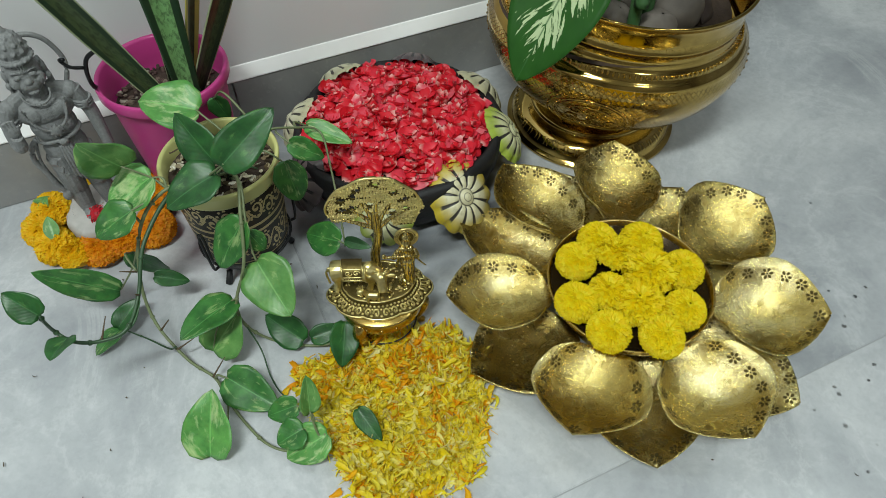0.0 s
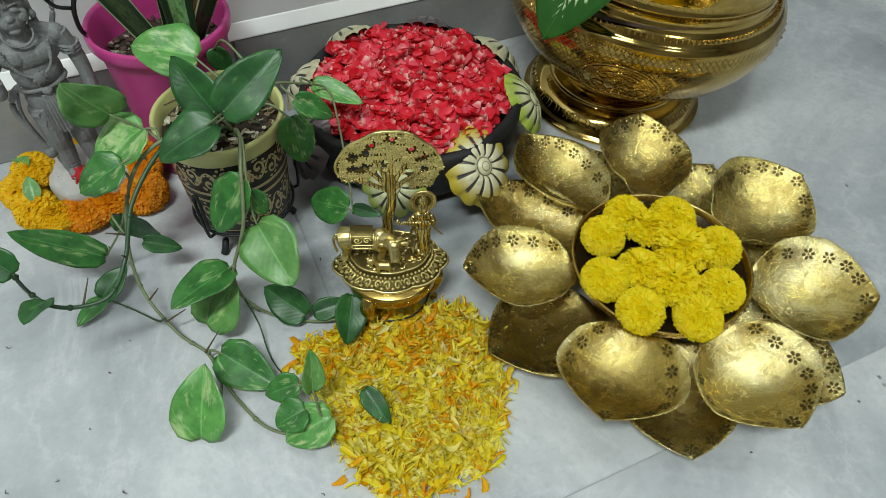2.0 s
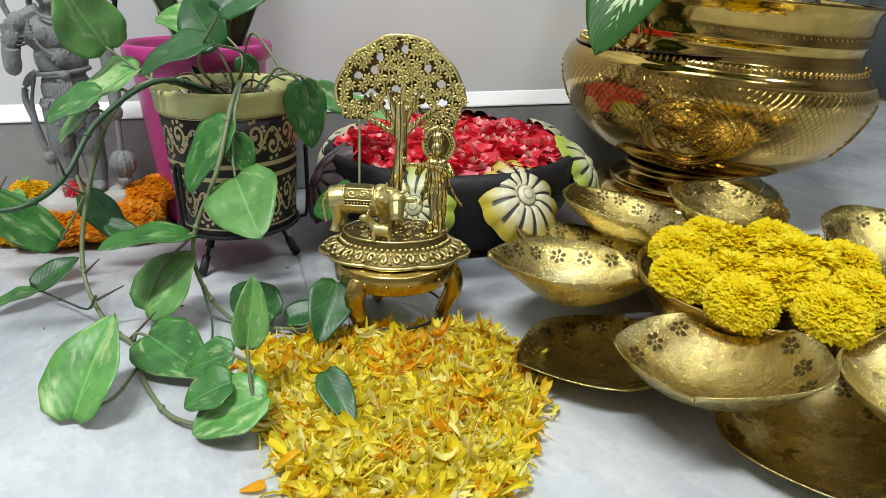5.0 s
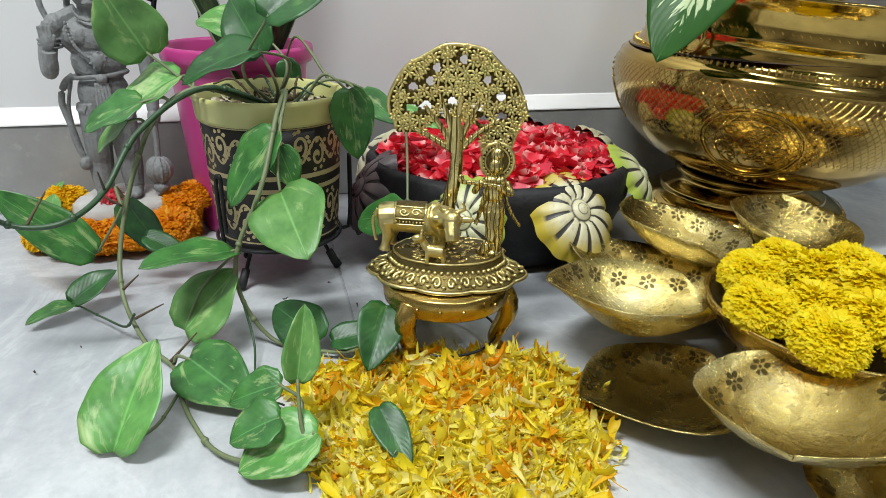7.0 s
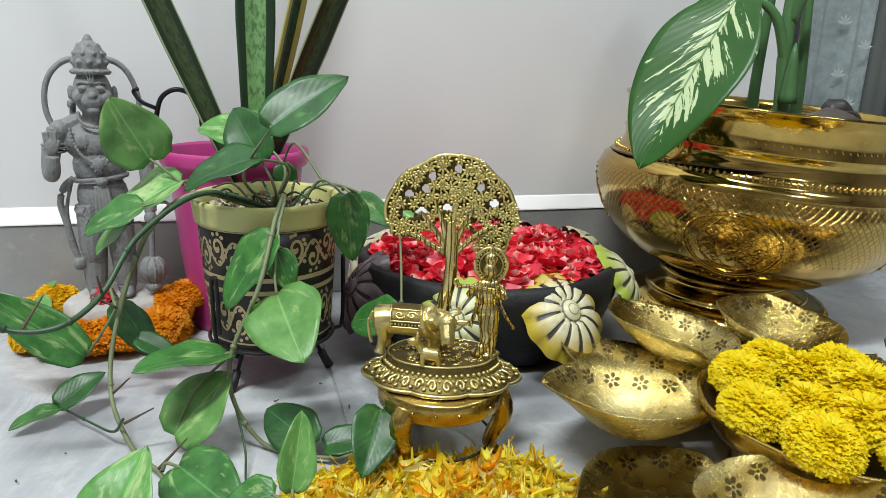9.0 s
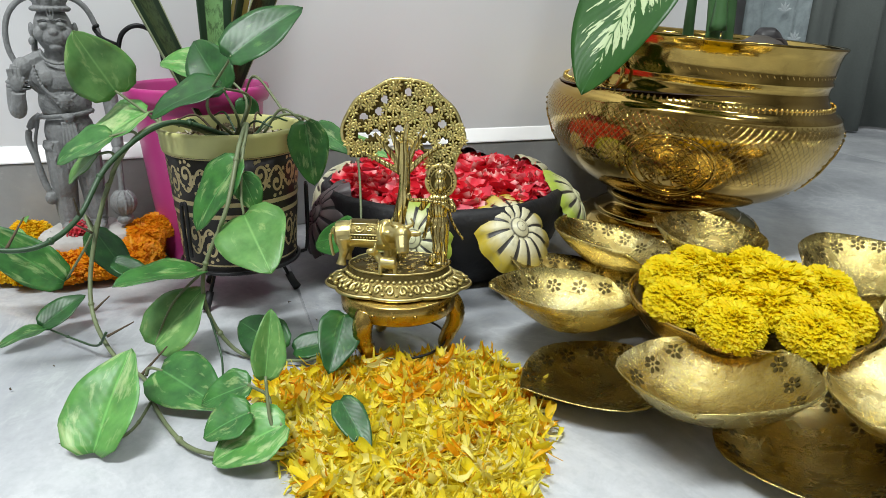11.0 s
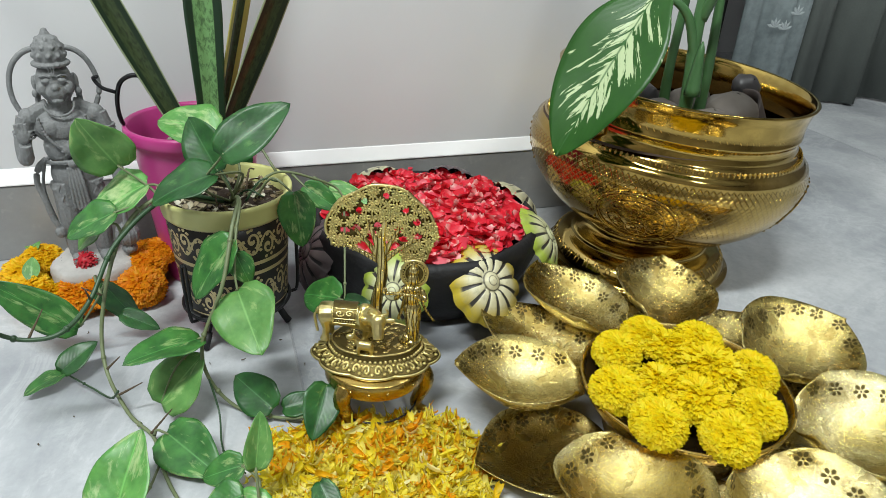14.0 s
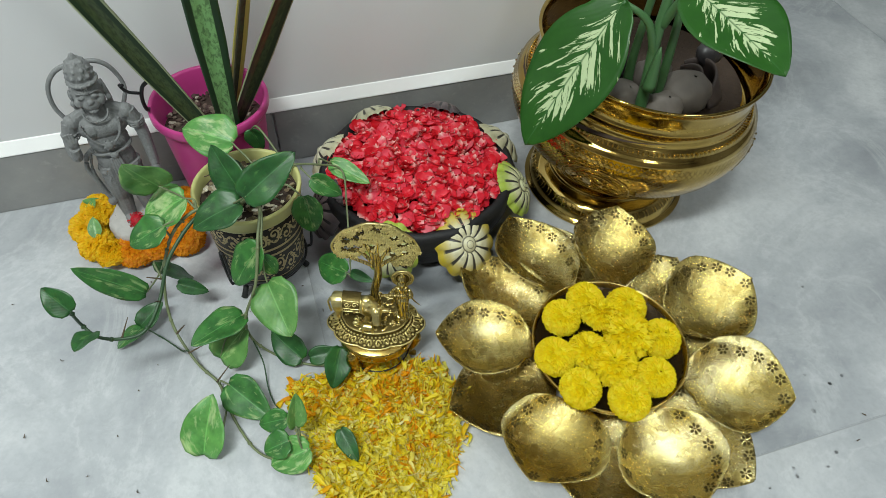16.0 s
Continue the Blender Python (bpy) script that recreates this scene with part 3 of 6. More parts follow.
def lotus_petal(angle, reach, lift, half, foot_z, sag, name_label=""):
    """One spoon-shaped petal: pointed tip, rim at its edge, hollow in the middle; with stamped little flowers."""
    a0 = radians(angle)
    out, side = Vector((math.cos(a0), math.sin(a0), 0)), Vector((-math.sin(a0), math.cos(a0), 0))
    r0 = 0.090 if lift > 0.05 else 0.070
    roll = 0.12 if lift > 0.05 else 0.05

    def width(u):
        if u < 0.58:
            return half * (0.50 + 0.50 * math.sin(min(1, (u + 0.02) / 0.58) * math.pi / 2))
        k = min(1.0, (u - 0.58) / 0.42)
        return half * ((1 - k**1.75) ** 0.82 * 0.85 + 0.15 * (1 - k))

    def at(u, v, up=0.0):
        w = width(u)
        rim = foot_z + (lift - foot_z) * (u**0.8)
        deep = sag * math.sin(math.pi * min(1, 0.26 + 0.74 * u)) ** 0.6 * (w / half)
        z = rim - deep * (1 - abs(v) ** 2.4) + 0.002 * math.sin(2.2 * v + angle) + roll * w * v
        back = 0.014 * (abs(v) ** 3) * max(0, 1 - u / 0.2)
        return out * (r0 + back + (reach - r0) * u) + side * (w * v) + Vector((0, 0, z + up))

    m = Mesher().grid(at, [0, 0.06, 0.14, 0.24, 0.34, 0.44, 0.54, 0.63, 0.72, 0.8, 0.87, 0.93, 0.97, 0.993, 1.0], steps(-1, 1, 15))
    ob = part("petal", m.mesh("petal", SHEET_BRASS), lotus)
    thicken(ob, 0.0009)
    st = Mesher()
    spots = [(u, sg * 0.8) for u in (0.12, 0.31, 0.49, 0.65, 0.78) for sg in (-1, 1)] + [(0.865, -0.68), (0.865, 0.68), (0.925, 0.0)]
    for u, v in spots:
        c = at(u, v)
        du, dv = (at(u + 0.01, v) - c).normalized(), (at(u, v + 0.02) - c).normalized()
        nrm = du.cross(dv).normalized()
        if nrm.z < 0:
            nrm = -nrm
        dv = nrm.cross(du)
        for k in range(6):
            b = k * math.pi / 3 + angle
            e, g = du * math.cos(b) + dv * math.sin(b), du * -math.sin(b) + dv * math.cos(b)
            q = c + nrm * 0.0007
            st.fan(q + e * 0.0042, [q + e * 0.0019, q + e * 0.0036 + g * 0.0015, q + e * 0.0058 + g * 0.0013, q + e * 0.0066, q + e * 0.0058 - g * 0.0013, q + e * 0.0036 - g * 0.0015])
        st.fan(c + nrm * 0.0008, [c + nrm * 0.0007 + (du * math.cos(x) + dv * math.sin(x)) * 0.0009 for x in steps(0, 5.2, 6)])
    tagged(part("stamping", st.mesh("stamping", STAMP, False), ob, None, "dark stamped six-petal flowers"), kind="stuff")


for ang, reach in ((213, 0.200), (276, 0.196), (327, 0.207), (9, 0.202), (64, 0.196), (113, 0.208)):
    lotus_petal(ang, reach, 0.034 if ang in (9, 64, 113) else 0.019, 0.058, 0.020, 0.016)
for ang, reach, half in ((192, 0.206, 0.052), (250, 0.200, 0.056), (300, 0.202, 0.056), (351, 0.206, 0.056), (38, 0.214, 0.056), (92, 0.218, 0.052), (132, 0.220, 0.052)):
    lotus_petal(ang, reach, 0.062 if ang in (250, 300) else 0.069, half + 0.003, 0.064, 0.034)
lotus_petal(156, 0.216, 0.0495, 0.050, 0.038, 0.024)
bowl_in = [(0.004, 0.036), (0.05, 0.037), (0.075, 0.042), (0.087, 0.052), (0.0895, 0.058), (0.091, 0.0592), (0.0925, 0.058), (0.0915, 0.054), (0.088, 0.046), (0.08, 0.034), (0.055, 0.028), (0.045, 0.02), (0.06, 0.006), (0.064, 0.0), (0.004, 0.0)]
# Inner faces take the dark brown slot, the rest plain brass.
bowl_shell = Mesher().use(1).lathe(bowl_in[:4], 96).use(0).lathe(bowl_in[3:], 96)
part("bowl", bowl_shell.mesh("bowl", (PLAIN_BRASS, BOWL_DARK)), lotus, None, "shallow brass bowl, dark brown inside, thin rolled rim")


def bloom_mesh(name, mat, radius, count, seed, flat=0.88, ragged=0.0):
    """A pompom bloom: rings of ruffled, notched florets over a dome, the outer ones longer; ragged loosens them."""
    rnd = random.Random(seed)
    m = Mesher()
    for i in range(count):
        h = 1 - 1.25 * ((i + 0.5) / count) ** 0.92
        a = i * 2.39996 + rnd.uniform(-0.25, 0.25)
        ring = math.sqrt(max(0.0, 1 - h * h))
        nrm = Vector((ring * math.cos(a), ring * math.sin(a), h)).normalized()
        side = Vector((-math.sin(a), math.cos(a), 0))
        away = (nrm.cross(side) * -1).normalized()
        spin = rnd.uniform(-0.7 - ragged, 0.7 + ragged)
        flow = away * math.cos(spin) + side * math.sin(spin)
        side = nrm.cross(flow)
        grow = (flow * rnd.uniform(0.25, 0.7) + nrm * rnd.uniform(0.6, 1.0 + 0.5 * ragged)).normalized()
        w, long = radius * rnd.uniform(0.075, 0.12), radius * rnd.uniform(0.20, 0.28 + 0.2 * ragged)
        foot = nrm * radius * (0.74 - 0.10 * (h > 0.93))
        ruffle, notch = rnd.uniform(0, 6), rnd.uniform(0.02, 0.10)

        def at(u, v):
            p = foot + grow * (long * u) + side * (w * v * (0.4 + 0.75 * u)) + flow * (radius * 0.10 * u * u) + nrm * (radius * 0.06 * u * math.cos(v * 5 + ruffle))
            if u > 0.9:
                p -= grow * (notch * radius * (1 + math.cos(v * 6.3 + ruffle)) * 0.5)
            return (p.x, p.y, p.z * flat + radius * 0.1)

        m.grid(at, [0.0, 0.55, 1.0], [-1, -0.5, 0, 0.5, 1])
    m.ball((0, 0, radius * 0.1), (radius * 0.74, radius * 0.74, radius * 0.74 * flat), 14, 9)
    return m.mesh(name, mat)


def marigold(label, group, mesh, m):
    ob = thing("marigold", m, label, "flower", group)
    tagged(part("floret_head", mesh, ob), kind="stuff")
    return ob


YELLOW_BLOOMS = [bloom_mesh("marigold", YELLOW_FLOWER, 0.0222, 820, k) for k in range(3)]
RAGGED_BLOOMS = [bloom_mesh("marigold", YELLOW_FLOWER, 0.0222, 640, 10 + k, 0.8, 0.7) for k in range(2)]
for k, (dx, dy, z, size) in enumerate(((-0.0605, 0.0185, 0.046, 0.98), (-0.035, 0.052, 0.046, 0.98), (0.0145, 0.054, 0.046, 1.06), (0.057, 0.0165, 0.047, 1.02), (0.0525, -0.037, 0.047, 0.98), (0.0245, -0.074, 0.048, 1.0), (-0.0295, -0.0725, 0.048, 1.0), (-0.062, -0.0385, 0.047, 1.0))):
    marigold("bright yellow marigold head floating in the lotus bowl", "marigolds in the lotus bowl", YELLOW_BLOOMS[k % 3], Matrix.Translation((LOTUS[0] + dx, LOTUS[1] + dy, z + 0.014)) @ pose(0, 0, 0, 9 * dy / 0.06, -9 * dx / 0.06, 47 * k) @ Matrix.Scale(size * 1.1, 4))
for k, (dx, dy, z, size) in enumerate(((-0.017, 0.0305, 0.052, 0.86), (-0.025, -0.021, 0.048, 0.88), (0.021, 0.008, 0.051, 1.12), (0.0065, -0.0355, 0.049, 1.0))):
    marigold("loose ragged yellow marigold head in the bowl's middle", "marigolds in the lotus bowl", RAGGED_BLOOMS[k % 2], Matrix.Translation((LOTUS[0] + dx, LOTUS[1] + dy, z + 0.013)) @ pose(0, 0, 0, 8 * k - 12, 5, 71 * k) @ Matrix.Scale(size * 1.14, 4))

# ---- petal carpet ----
BED = ((-0.178, 0.350), (-0.150, 0.372), (-0.100, 0.398), (-0.055, 0.416), (-0.014, 0.420), (0.012, 0.392), (0.029, 0.336), (0.022, 0.264), (-0.02, 0.232), (-0.06, 0.221), (-0.095, 0.234), (-0.138, 0.292))


def inside(x, y, poly):
    hit = False
    for (x0, y0), (x1, y1) in zip(poly, poly[1:] + poly[:1]):
        if (y0 > y) != (y1 > y) and x < (x1 - x0) * (y - y0) / (y1 - y0) + x0:
            hit = not hit
    return hit


def strip_petal(m, rnd, x, y, z, length, width, up):
    """One torn floret: narrow foot, wide notched tip, curled."""
    a, lean, roll, curl = rnd.uniform(0, 6.3), rnd.uniform(-up, up), rnd.uniform(-0.9, 0.9), rnd.uniform(-1.6, 2.0)
    t = Matrix.Translation((x, y, z)) @ Matrix.Rotation(a, 4, "Z") @ Matrix.Rotation(lean, 4, "Y") @ Matrix.Rotation(roll, 4, "X")
    bend, notch, trough = rnd.uniform(-0.5, 0.5), rnd.uniform(0.0, 0.25), rnd.uniform(0.2, 1.3)

    def at(u, v):
        w = width * (0.22 + 0.78 * math.sin(min(1.0, u * 1.15) * math.pi / 2) ** 1.3) * (1 - 0.4 * (u > 0.95))
        tip = length * notch * (0.5 - abs(v)) if u > 0.95 else 0.0
        return t @ Vector(((u - 0.5) * length - tip, v * w + bend * length * (u - 0.5) ** 2, curl * length * (u - 0.5) ** 2 + width * trough * v * v * 2))

    m.grid(at, [0, 0.3, 0.6, 0.85, 1.0], [-0.5, -0.2, 0.2, 0.5])


def petal_bed(name, mat, count, seed, label, wanted):
    rnd, m, made = random.Random(seed), Mesher(), 0
    while made < count:
        x, y = rnd.uniform(-0.19, 0.045), rnd.uniform(0.205, 0.43)
        jx, jy = x + rnd.gauss(0, 0.005), y + rnd.gauss(0, 0.005)
        if not inside(jx, jy, BED) or rnd.random() > wanted(x, y):
            continue
        heap = 0.55 + 0.9 * noise.noise(Vector((x * 38, y * 38, 5.0)))
        z = 0.0015 + 0.015 * max(0.12, heap) * rnd.random() ** 1.2
        if rnd.random() < 0.3:
            long, wide = rnd.uniform(0.016, 0.030), rnd.uniform(0.0012, 0.0026)
        else:
            long, wide = rnd.uniform(0.012, 0.024), rnd.uniform(0.0032, 0.0078)
        strip_petal(m, rnd, x, y, max(z, 0.003), long, wide, rnd.uniform(0.1, 1.1))
        made += 1
    m.v = [(a, b, max(c, 0.0006)) for a, b, c in m.v]
    return solo(name, m.mesh(name, mat), Matrix.Identity(4), label, "petals", kind="stuff")


petal_bed("yellow_petals", YELLOW_BED, 3500, 5, "loose yellow marigold petals strewn over the marble floor", lambda x, y: 0.95)
petal_bed("orange_petals", ORANGE_BED, 800, 9, "loose orange marigold petals among the yellow ones", lambda x, y: 0.95 if y > 0.365 + 0.15 * x else 0.12 + 0.85 * (noise.noise(Vector((x * 30, y * 30, 2))) > 0.12))

# ---- clay bowl of rose petals ----
CLAY_AT = (-0.107, 0.680)
clay = thing("clay_bowl", Matrix.Translation((*CLAY_AT, 0)), "round black clay bowl with painted carved flowers round the rim", "bowl")
clay_profile = [(0.0028, 0.0), (0.0982, 0.0), (0.1103, 0.006), (0.1253, 0.03), (0.1346, 0.055), (0.1374, 0.075), (0.1365, 0.086), (0.1309, 0.091), (0.1244, 0.088), (0.1197, 0.078), (0.1141, 0.06), (0.0982, 0.045), (0.0028, 0.042)]
part("body", Mesher().lathe(clay_profile, 80, lambda a, r, z: 1 + 0.012 * math.sin(5 * a + 1) * (r > 0.1) + 0.008 * math.sin(13 * a)).mesh("body", CLAY), clay)


def carved_flower(mat):
    """A domed flower in relief with twelve grooved petals and a ringed button."""
    m = Mesher()

    def at(v, u):
        a = u * 2 * math.pi
        g = abs(math.sin(6 * a))
        r = 0.037 * v * (1 + (0.10 * g if v > 0.8 else 0))
        if v < 0.26:
            z = 0.0145 + 0.004 * math.cos(min(1, v / 0.24) * math.pi / 2)
        else:
            z = 0.0155 * (1 - ((v - 0.26) / 0.74) ** 2.4) - 0.0022 * (1 - g) ** 3 - 0.002 * (v < 0.32)
        return (r * math.cos(a), r * math.sin(a) * 0.88, z)

    m.grid(at, [0.01, 0.08, 0.15, 0.2, 0.24, 0.27, 0.34, 0.45, 0.56, 0.67, 0.78, 0.87, 0.94, 1.0], [i / 72 for i in range(72)], True)
    for k, face in enumerate(m.uv):
        m.uv[k] = tuple((b, a) for a, b in face)
    return m.mesh("carved_flower", mat)


FLOWERS = [carved_flower(x) for x in (CREAM_FLOWER, GREEN_FLOWER, DARK_FLOWER, PALE_FLOWER)]
for ang, which, height, tip, size in ((-90, 1, 0.060, 62, 1.05), (-49, 0, 0.063, 46, 1.18), (3, 1, 0.070, 52, 1.08), (43, 3, 0.073, 50, 1.08), (88, 2, 0.074, 48, 1.1), (136, 3, 0.073, 50, 1.12), (176, 3, 0.068, 55, 1.0), (-141, 2, 0.060, 60, 1.12)):
    part("carved_flower", FLOWERS[which], clay, pose(0, 0, 0, 0, 0, ang) @ pose(0.1365, 0, height - 0.001, 0, tip + 2, 0) @ Matrix.Scale(size, 4))

rose_rnd, rose = random.Random(3), Mesher()
for i in range(1000):
    r, a = 0.120 * math.sqrt(rose_rnd.random()), rose_rnd.uniform(0, 6.283)
    z = 0.080 + 0.012 * (1 - (r / 0.13) ** 2) + 0.010 * (i / 1000)
    size = rose_rnd.uniform(0.016, 0.026)
    t = Matrix.Translation((CLAY_AT[0] + r * math.cos(a), CLAY_AT[1] + r * math.sin(a), z)) @ Matrix.Rotation(rose_rnd.uniform(0, 6.3), 4, "Z") @ Matrix.Rotation(rose_rnd.uniform(-0.55, 0.55), 4, "Y") @ Matrix.Rotation(rose_rnd.uniform(-0.55, 0.55), 4, "X")
    cup, flip = rose_rnd.uniform(0.25, 0.7), rose_rnd.choice((1, 1, -1))

    def rose_petal(u, v):
        w = size * 0.9 * (0.22 + 0.78 * math.sin(min(1, u / 0.7) * math.pi / 2)) * (1 if u < 0.7 else math.sqrt(max(0, 1 - ((u - 0.7) / 0.32) ** 2)))
        return t @ Vector(((u - 0.5) * size, v * w * 0.5, flip * size * (cup * 0.7 * (u - 0.5) ** 2 + cup * 0.35 * v * v)))

    rose.grid(rose_petal, [0, 0.25, 0.5, 0.72, 0.88, 1.0], [-1, -0.5, 0, 0.5, 1])
solo("rose_petals", rose.mesh("rose_petals", ROSE), Matrix.Identity(4), "heap of fresh red rose petals filling the clay bowl", "petals", kind="stuff")

# ---- brass urn with dumb cane ----
URN_AT = (0.158, 0.822)
urn = thing("brass_urn", Matrix.Translation((*URN_AT, 0)) @ pose(0, 0, 0, 0, 0, -105), "large engraved polished brass urn on a flared foot", "urn")
# the body sits a little crooked on its foot
CROOKED = Matrix.Translation(pose(0, 0, 0, 0, 0, 105) @ Vector((0.003, 0.006, 0.05))) @ Matrix.Rotation(radians(4.5), 4, pose(0, 0, 0, 0, 0, 105) @ Vector((0.19, 0.98, 0))) @ Matrix.Translation((0, 0, -0.05))
foot_profile = [(0.02, 0.0), (0.120, 0.0), (0.1225, 0.002), (0.1225, 0.0045), (0.1215, 0.006), (0.1165, 0.0072), (0.1160, 0.0085), (0.1155, 0.013), (0.1130, 0.020), (0.1065, 0.0275), (0.098, 0.0318), (0.0905, 0.0330), (0.0895, 0.0335), (0.0900, 0.0365), (0.0885, 0.0385), (0.0835, 0.0388), (0.0825, 0.0392), (0.074, 0.0415), (0.068, 0.0445), (0.066, 0.049), (0.072, 0.052), (0.076, 0.055), (0.070, 0.057)]
part("foot", Mesher().lathe(foot_profile, 128).mesh("foot", FOOT_BRASS), urn)
body_profile = [(0.066, 0.054), (0.082, 0.058), (0.105, 0.067), (0.127, 0.080), (0.147, 0.099), (0.160, 0.119), (0.1685, 0.140), (0.172, 0.157), (0.1715, 0.168), (0.167, 0.178), (0.1675, 0.1795), (0.161, 0.185), (0.156, 0.189), (0.1565, 0.1905), (0.151, 0.194), (0.148, 0.199), (0.1485, 0.201), (0.1465, 0.203), (0.1465, 0.212), (0.1485, 0.2135), (0.1485, 0.216), (0.147, 0.2175), (0.148, 0.228), (0.149, 0.237), (0.151, 0.2445), (0.1535, 0.2475), (0.154, 0.2495), (0.152, 0.2505), (0.149, 0.249), (0.147, 0.242), (0.1445, 0.232), (0.144, 0.215), (0.146, 0.2), (0.150, 0.19), (0.140, 0.19), (0.02, 0.188)]


def urn_height(z):
    """The belly sits low and the neck is tall."""
    return 0.0560 + (z - 0.054) * 0.1385 / 0.146 if z < 0.2 else 0.1945 + (z - 0.2) * 0.0560 / 0.0505


body_profile = [(r, urn_height(z)) for r, z in body_profile]
part("body", Mesher().lathe(body_profile, 160).mesh("body", URN_BRASS), urn, CROOKED)


def bead_ring(radius, z, count, size, skew):
    """A ring of slanted chased beads."""
    m = Mesher()
    for i in range(count):
        a = 2 * math.pi * i / count
        t = Matrix.Rotation(a, 3, "Z") @ Matrix.Rotation(skew, 3, "X")
        m.ball((radius * math.cos(a), radius * math.sin(a), z), (size * 0.4, size * 0.42, size), 6, 5, t)
    return m.mesh("bead_ring", PLAIN_BRASS)


chased = Mesher()
for k in range(44):
    a = 2 * math.pi * k / 44
    for lap in (0, 1):
        arc = [(a + lap * 0.05 + 0.028 * math.cos(b), 0.0205 + 0.006 * math.sin(b)) for b in steps(-1.35, 1.35, 7)]
        chased.tube([((0.1128 - 0.75 * max(0, z - 0.0195)) * math.cos(q), (0.1128 - 0.75 * max(0, z - 0.0195)) * math.sin(q), z) for q, z in arc], 0.0012, 5)
tagged(part("chased_band", chased.mesh("chased_band", PLAIN_BRASS), urn), kind="stuff")
part("bead_ring", bead_ring(0.1552, urn_height(0.1905), 150, 0.0042, 0.0), urn, CROOKED)
part("bead_ring", bead_ring(0.1464, urn_height(0.2225), 120, 0.0036, 0.7), urn, CROOKED)
part("bead_ring", bead_ring(0.1135, 0.0118, 110, 0.003, 0.5), urn)


def on_urn(turn, z):
    """A place on the belly."""
    for (r0, z0), (r1, z1) in zip(body_profile, body_profile[1:8]):
        if z0 <= z <= z1:
            r = r0 + (r1 - r0) * (z - z0) / (z1 - z0)
            break
    else:
        r = 0.172
    return Vector((math.cos(turn) * (r + 0.0006), math.sin(turn) * (r + 0.0006), z))


def medallion(turn):
    """An engraved round frame with scrolls and petals inside."""
    m = Mesher()
    for k, w in ((1.0, 0.0013), (0.92, 0.0009), (0.7, 0.0009)):
        m.tube([on_urn(turn + 0.29 * k * math.cos(a), 0.118 + 0.036 * k * math.sin(a)) for a in steps(0, 2 * math.pi * 47 / 48, 48)], w, 5, True)
    rnd = random.Random(int(turn * 100))
    for i in range(16):
        a0, r0 = rnd.uniform(0, 6.3), math.sqrt(rnd.random()) * 0.6
        cx, cz, turnw = turn + 0.29 * r0 * math.cos(a0), 0.118 + 0.036 * r0 * math.sin(a0), rnd.choice((-1, 1))
        m.tube([on_urn(cx + 0.055 * (1 - s) * math.cos(a0 + turnw * 8 * s), cz + 0.0085 * (1 - s) * math.sin(a0 + turnw * 8 * s)) for s in steps(0, 0.85, 14)], 0.0008, 4)
    for i in range(30):
        a = 2 * math.pi * i / 30
        m.ball(on_urn(turn + 0.345 * math.cos(a), 0.118 + 0.0425 * math.sin(a)), 0.0017, 6, 5)
    return m.mesh("medallion", URN_BRASS)


for k in range(4):
    part("medallion", medallion(radians(3 + 90 * k)), urn, CROOKED)
for ang in (-28, 152):
    h = Mesher()
    h.tube([(0.1495 + 0.005 * abs(math.sin(a)), 0.016 * math.sin(a), 0.205 + 0.016 * math.cos(a)) for a in steps(0, 6.02, 24)], 0.0024, 7, True)
    h.ball((0.149, 0, 0.222), (0.005, 0.006, 0.005))
    part("ring_handle", h.mesh("ring_handle", PLAIN_BRASS), urn, CROOKED @ pose(0, 0, 0, 0, 0, ang))

soil_top = Mesher().lathe([(0.002, 0.199), (0.06, 0.2), (0.11, 0.198), (0.1475, 0.193)], 40)
solo("soil", soil_top.mesh("soil", SOIL), Matrix.Translation((*URN_AT, 0)), "dark potting soil inside the brass urn", "soil")


def stone(at, size, mat, seed, label, turn=0):
    m = Mesher().ball((0, 0, 0), size, 22, 14, None, 0.16, seed)
    return solo("river_stone", m.mesh("river_stone", mat), Matrix.Translation(at) @ pose(0, 0, 0, 8 * seed, 5, turn), label, "stone", "stones in the urn")


stone((0.222, 0.752, 0.224), (0.034, 0.029, 0.027), STONE_BROWN, 1, "large smooth brown-grey river stone in the urn", 30)
stone((0.196, 0.722, 0.219), (0.024, 0.020, 0.020), STONE_BROWN, 2, "round rough brown river stone in the urn", 10)
stone((0.143, 0.726, 0.220), (0.027, 0.023, 0.022), STONE_BROWN, 3, "smooth taupe river stone at the urn's rim", 60)
stone((0.178, 0.776, 0.224), (0.026, 0.022, 0.026), STONE_BROWN, 4, "pale brown river stone beside the stem", 20)
stone((0.246, 0.818, 0.244), (0.019, 0.016, 0.013), STONE_DARK, 5, "small black river stone in the urn", 40)
stone((0.130, 0.792, 0.222), (0.024, 0.020, 0.020), STONE_DARK, 6, "dark river stone under the leaves", 80)


def husk(at, radius, turn, label):
    m = Mesher()
    m.grid(lambda u, v: (radius * math.cos(u) * (1 - 0.12 * v), radius * math.sin(u) * (1 - 0.12 * v), 0.012 + 0.028 * v * math.sin(0.3 + u * 0.8)), steps(0.15, 2.6, 18), steps(-0.5, 1, 6))
    ob = solo("dry_husk", m.mesh("dry_husk", BARK), Matrix.Translation(at) @ pose(0, 0, 0, 12, -8, turn), label, "plant husk")
    return thicken(ob, 0.003)


husk((0.212, 0.765, 0.2), 0.040, -75, "curved dark brown dry husk standing in the urn")
husk((0.226, 0.775, 0.2), 0.044, -60, "curved brown dry husk beside the urn's wall")


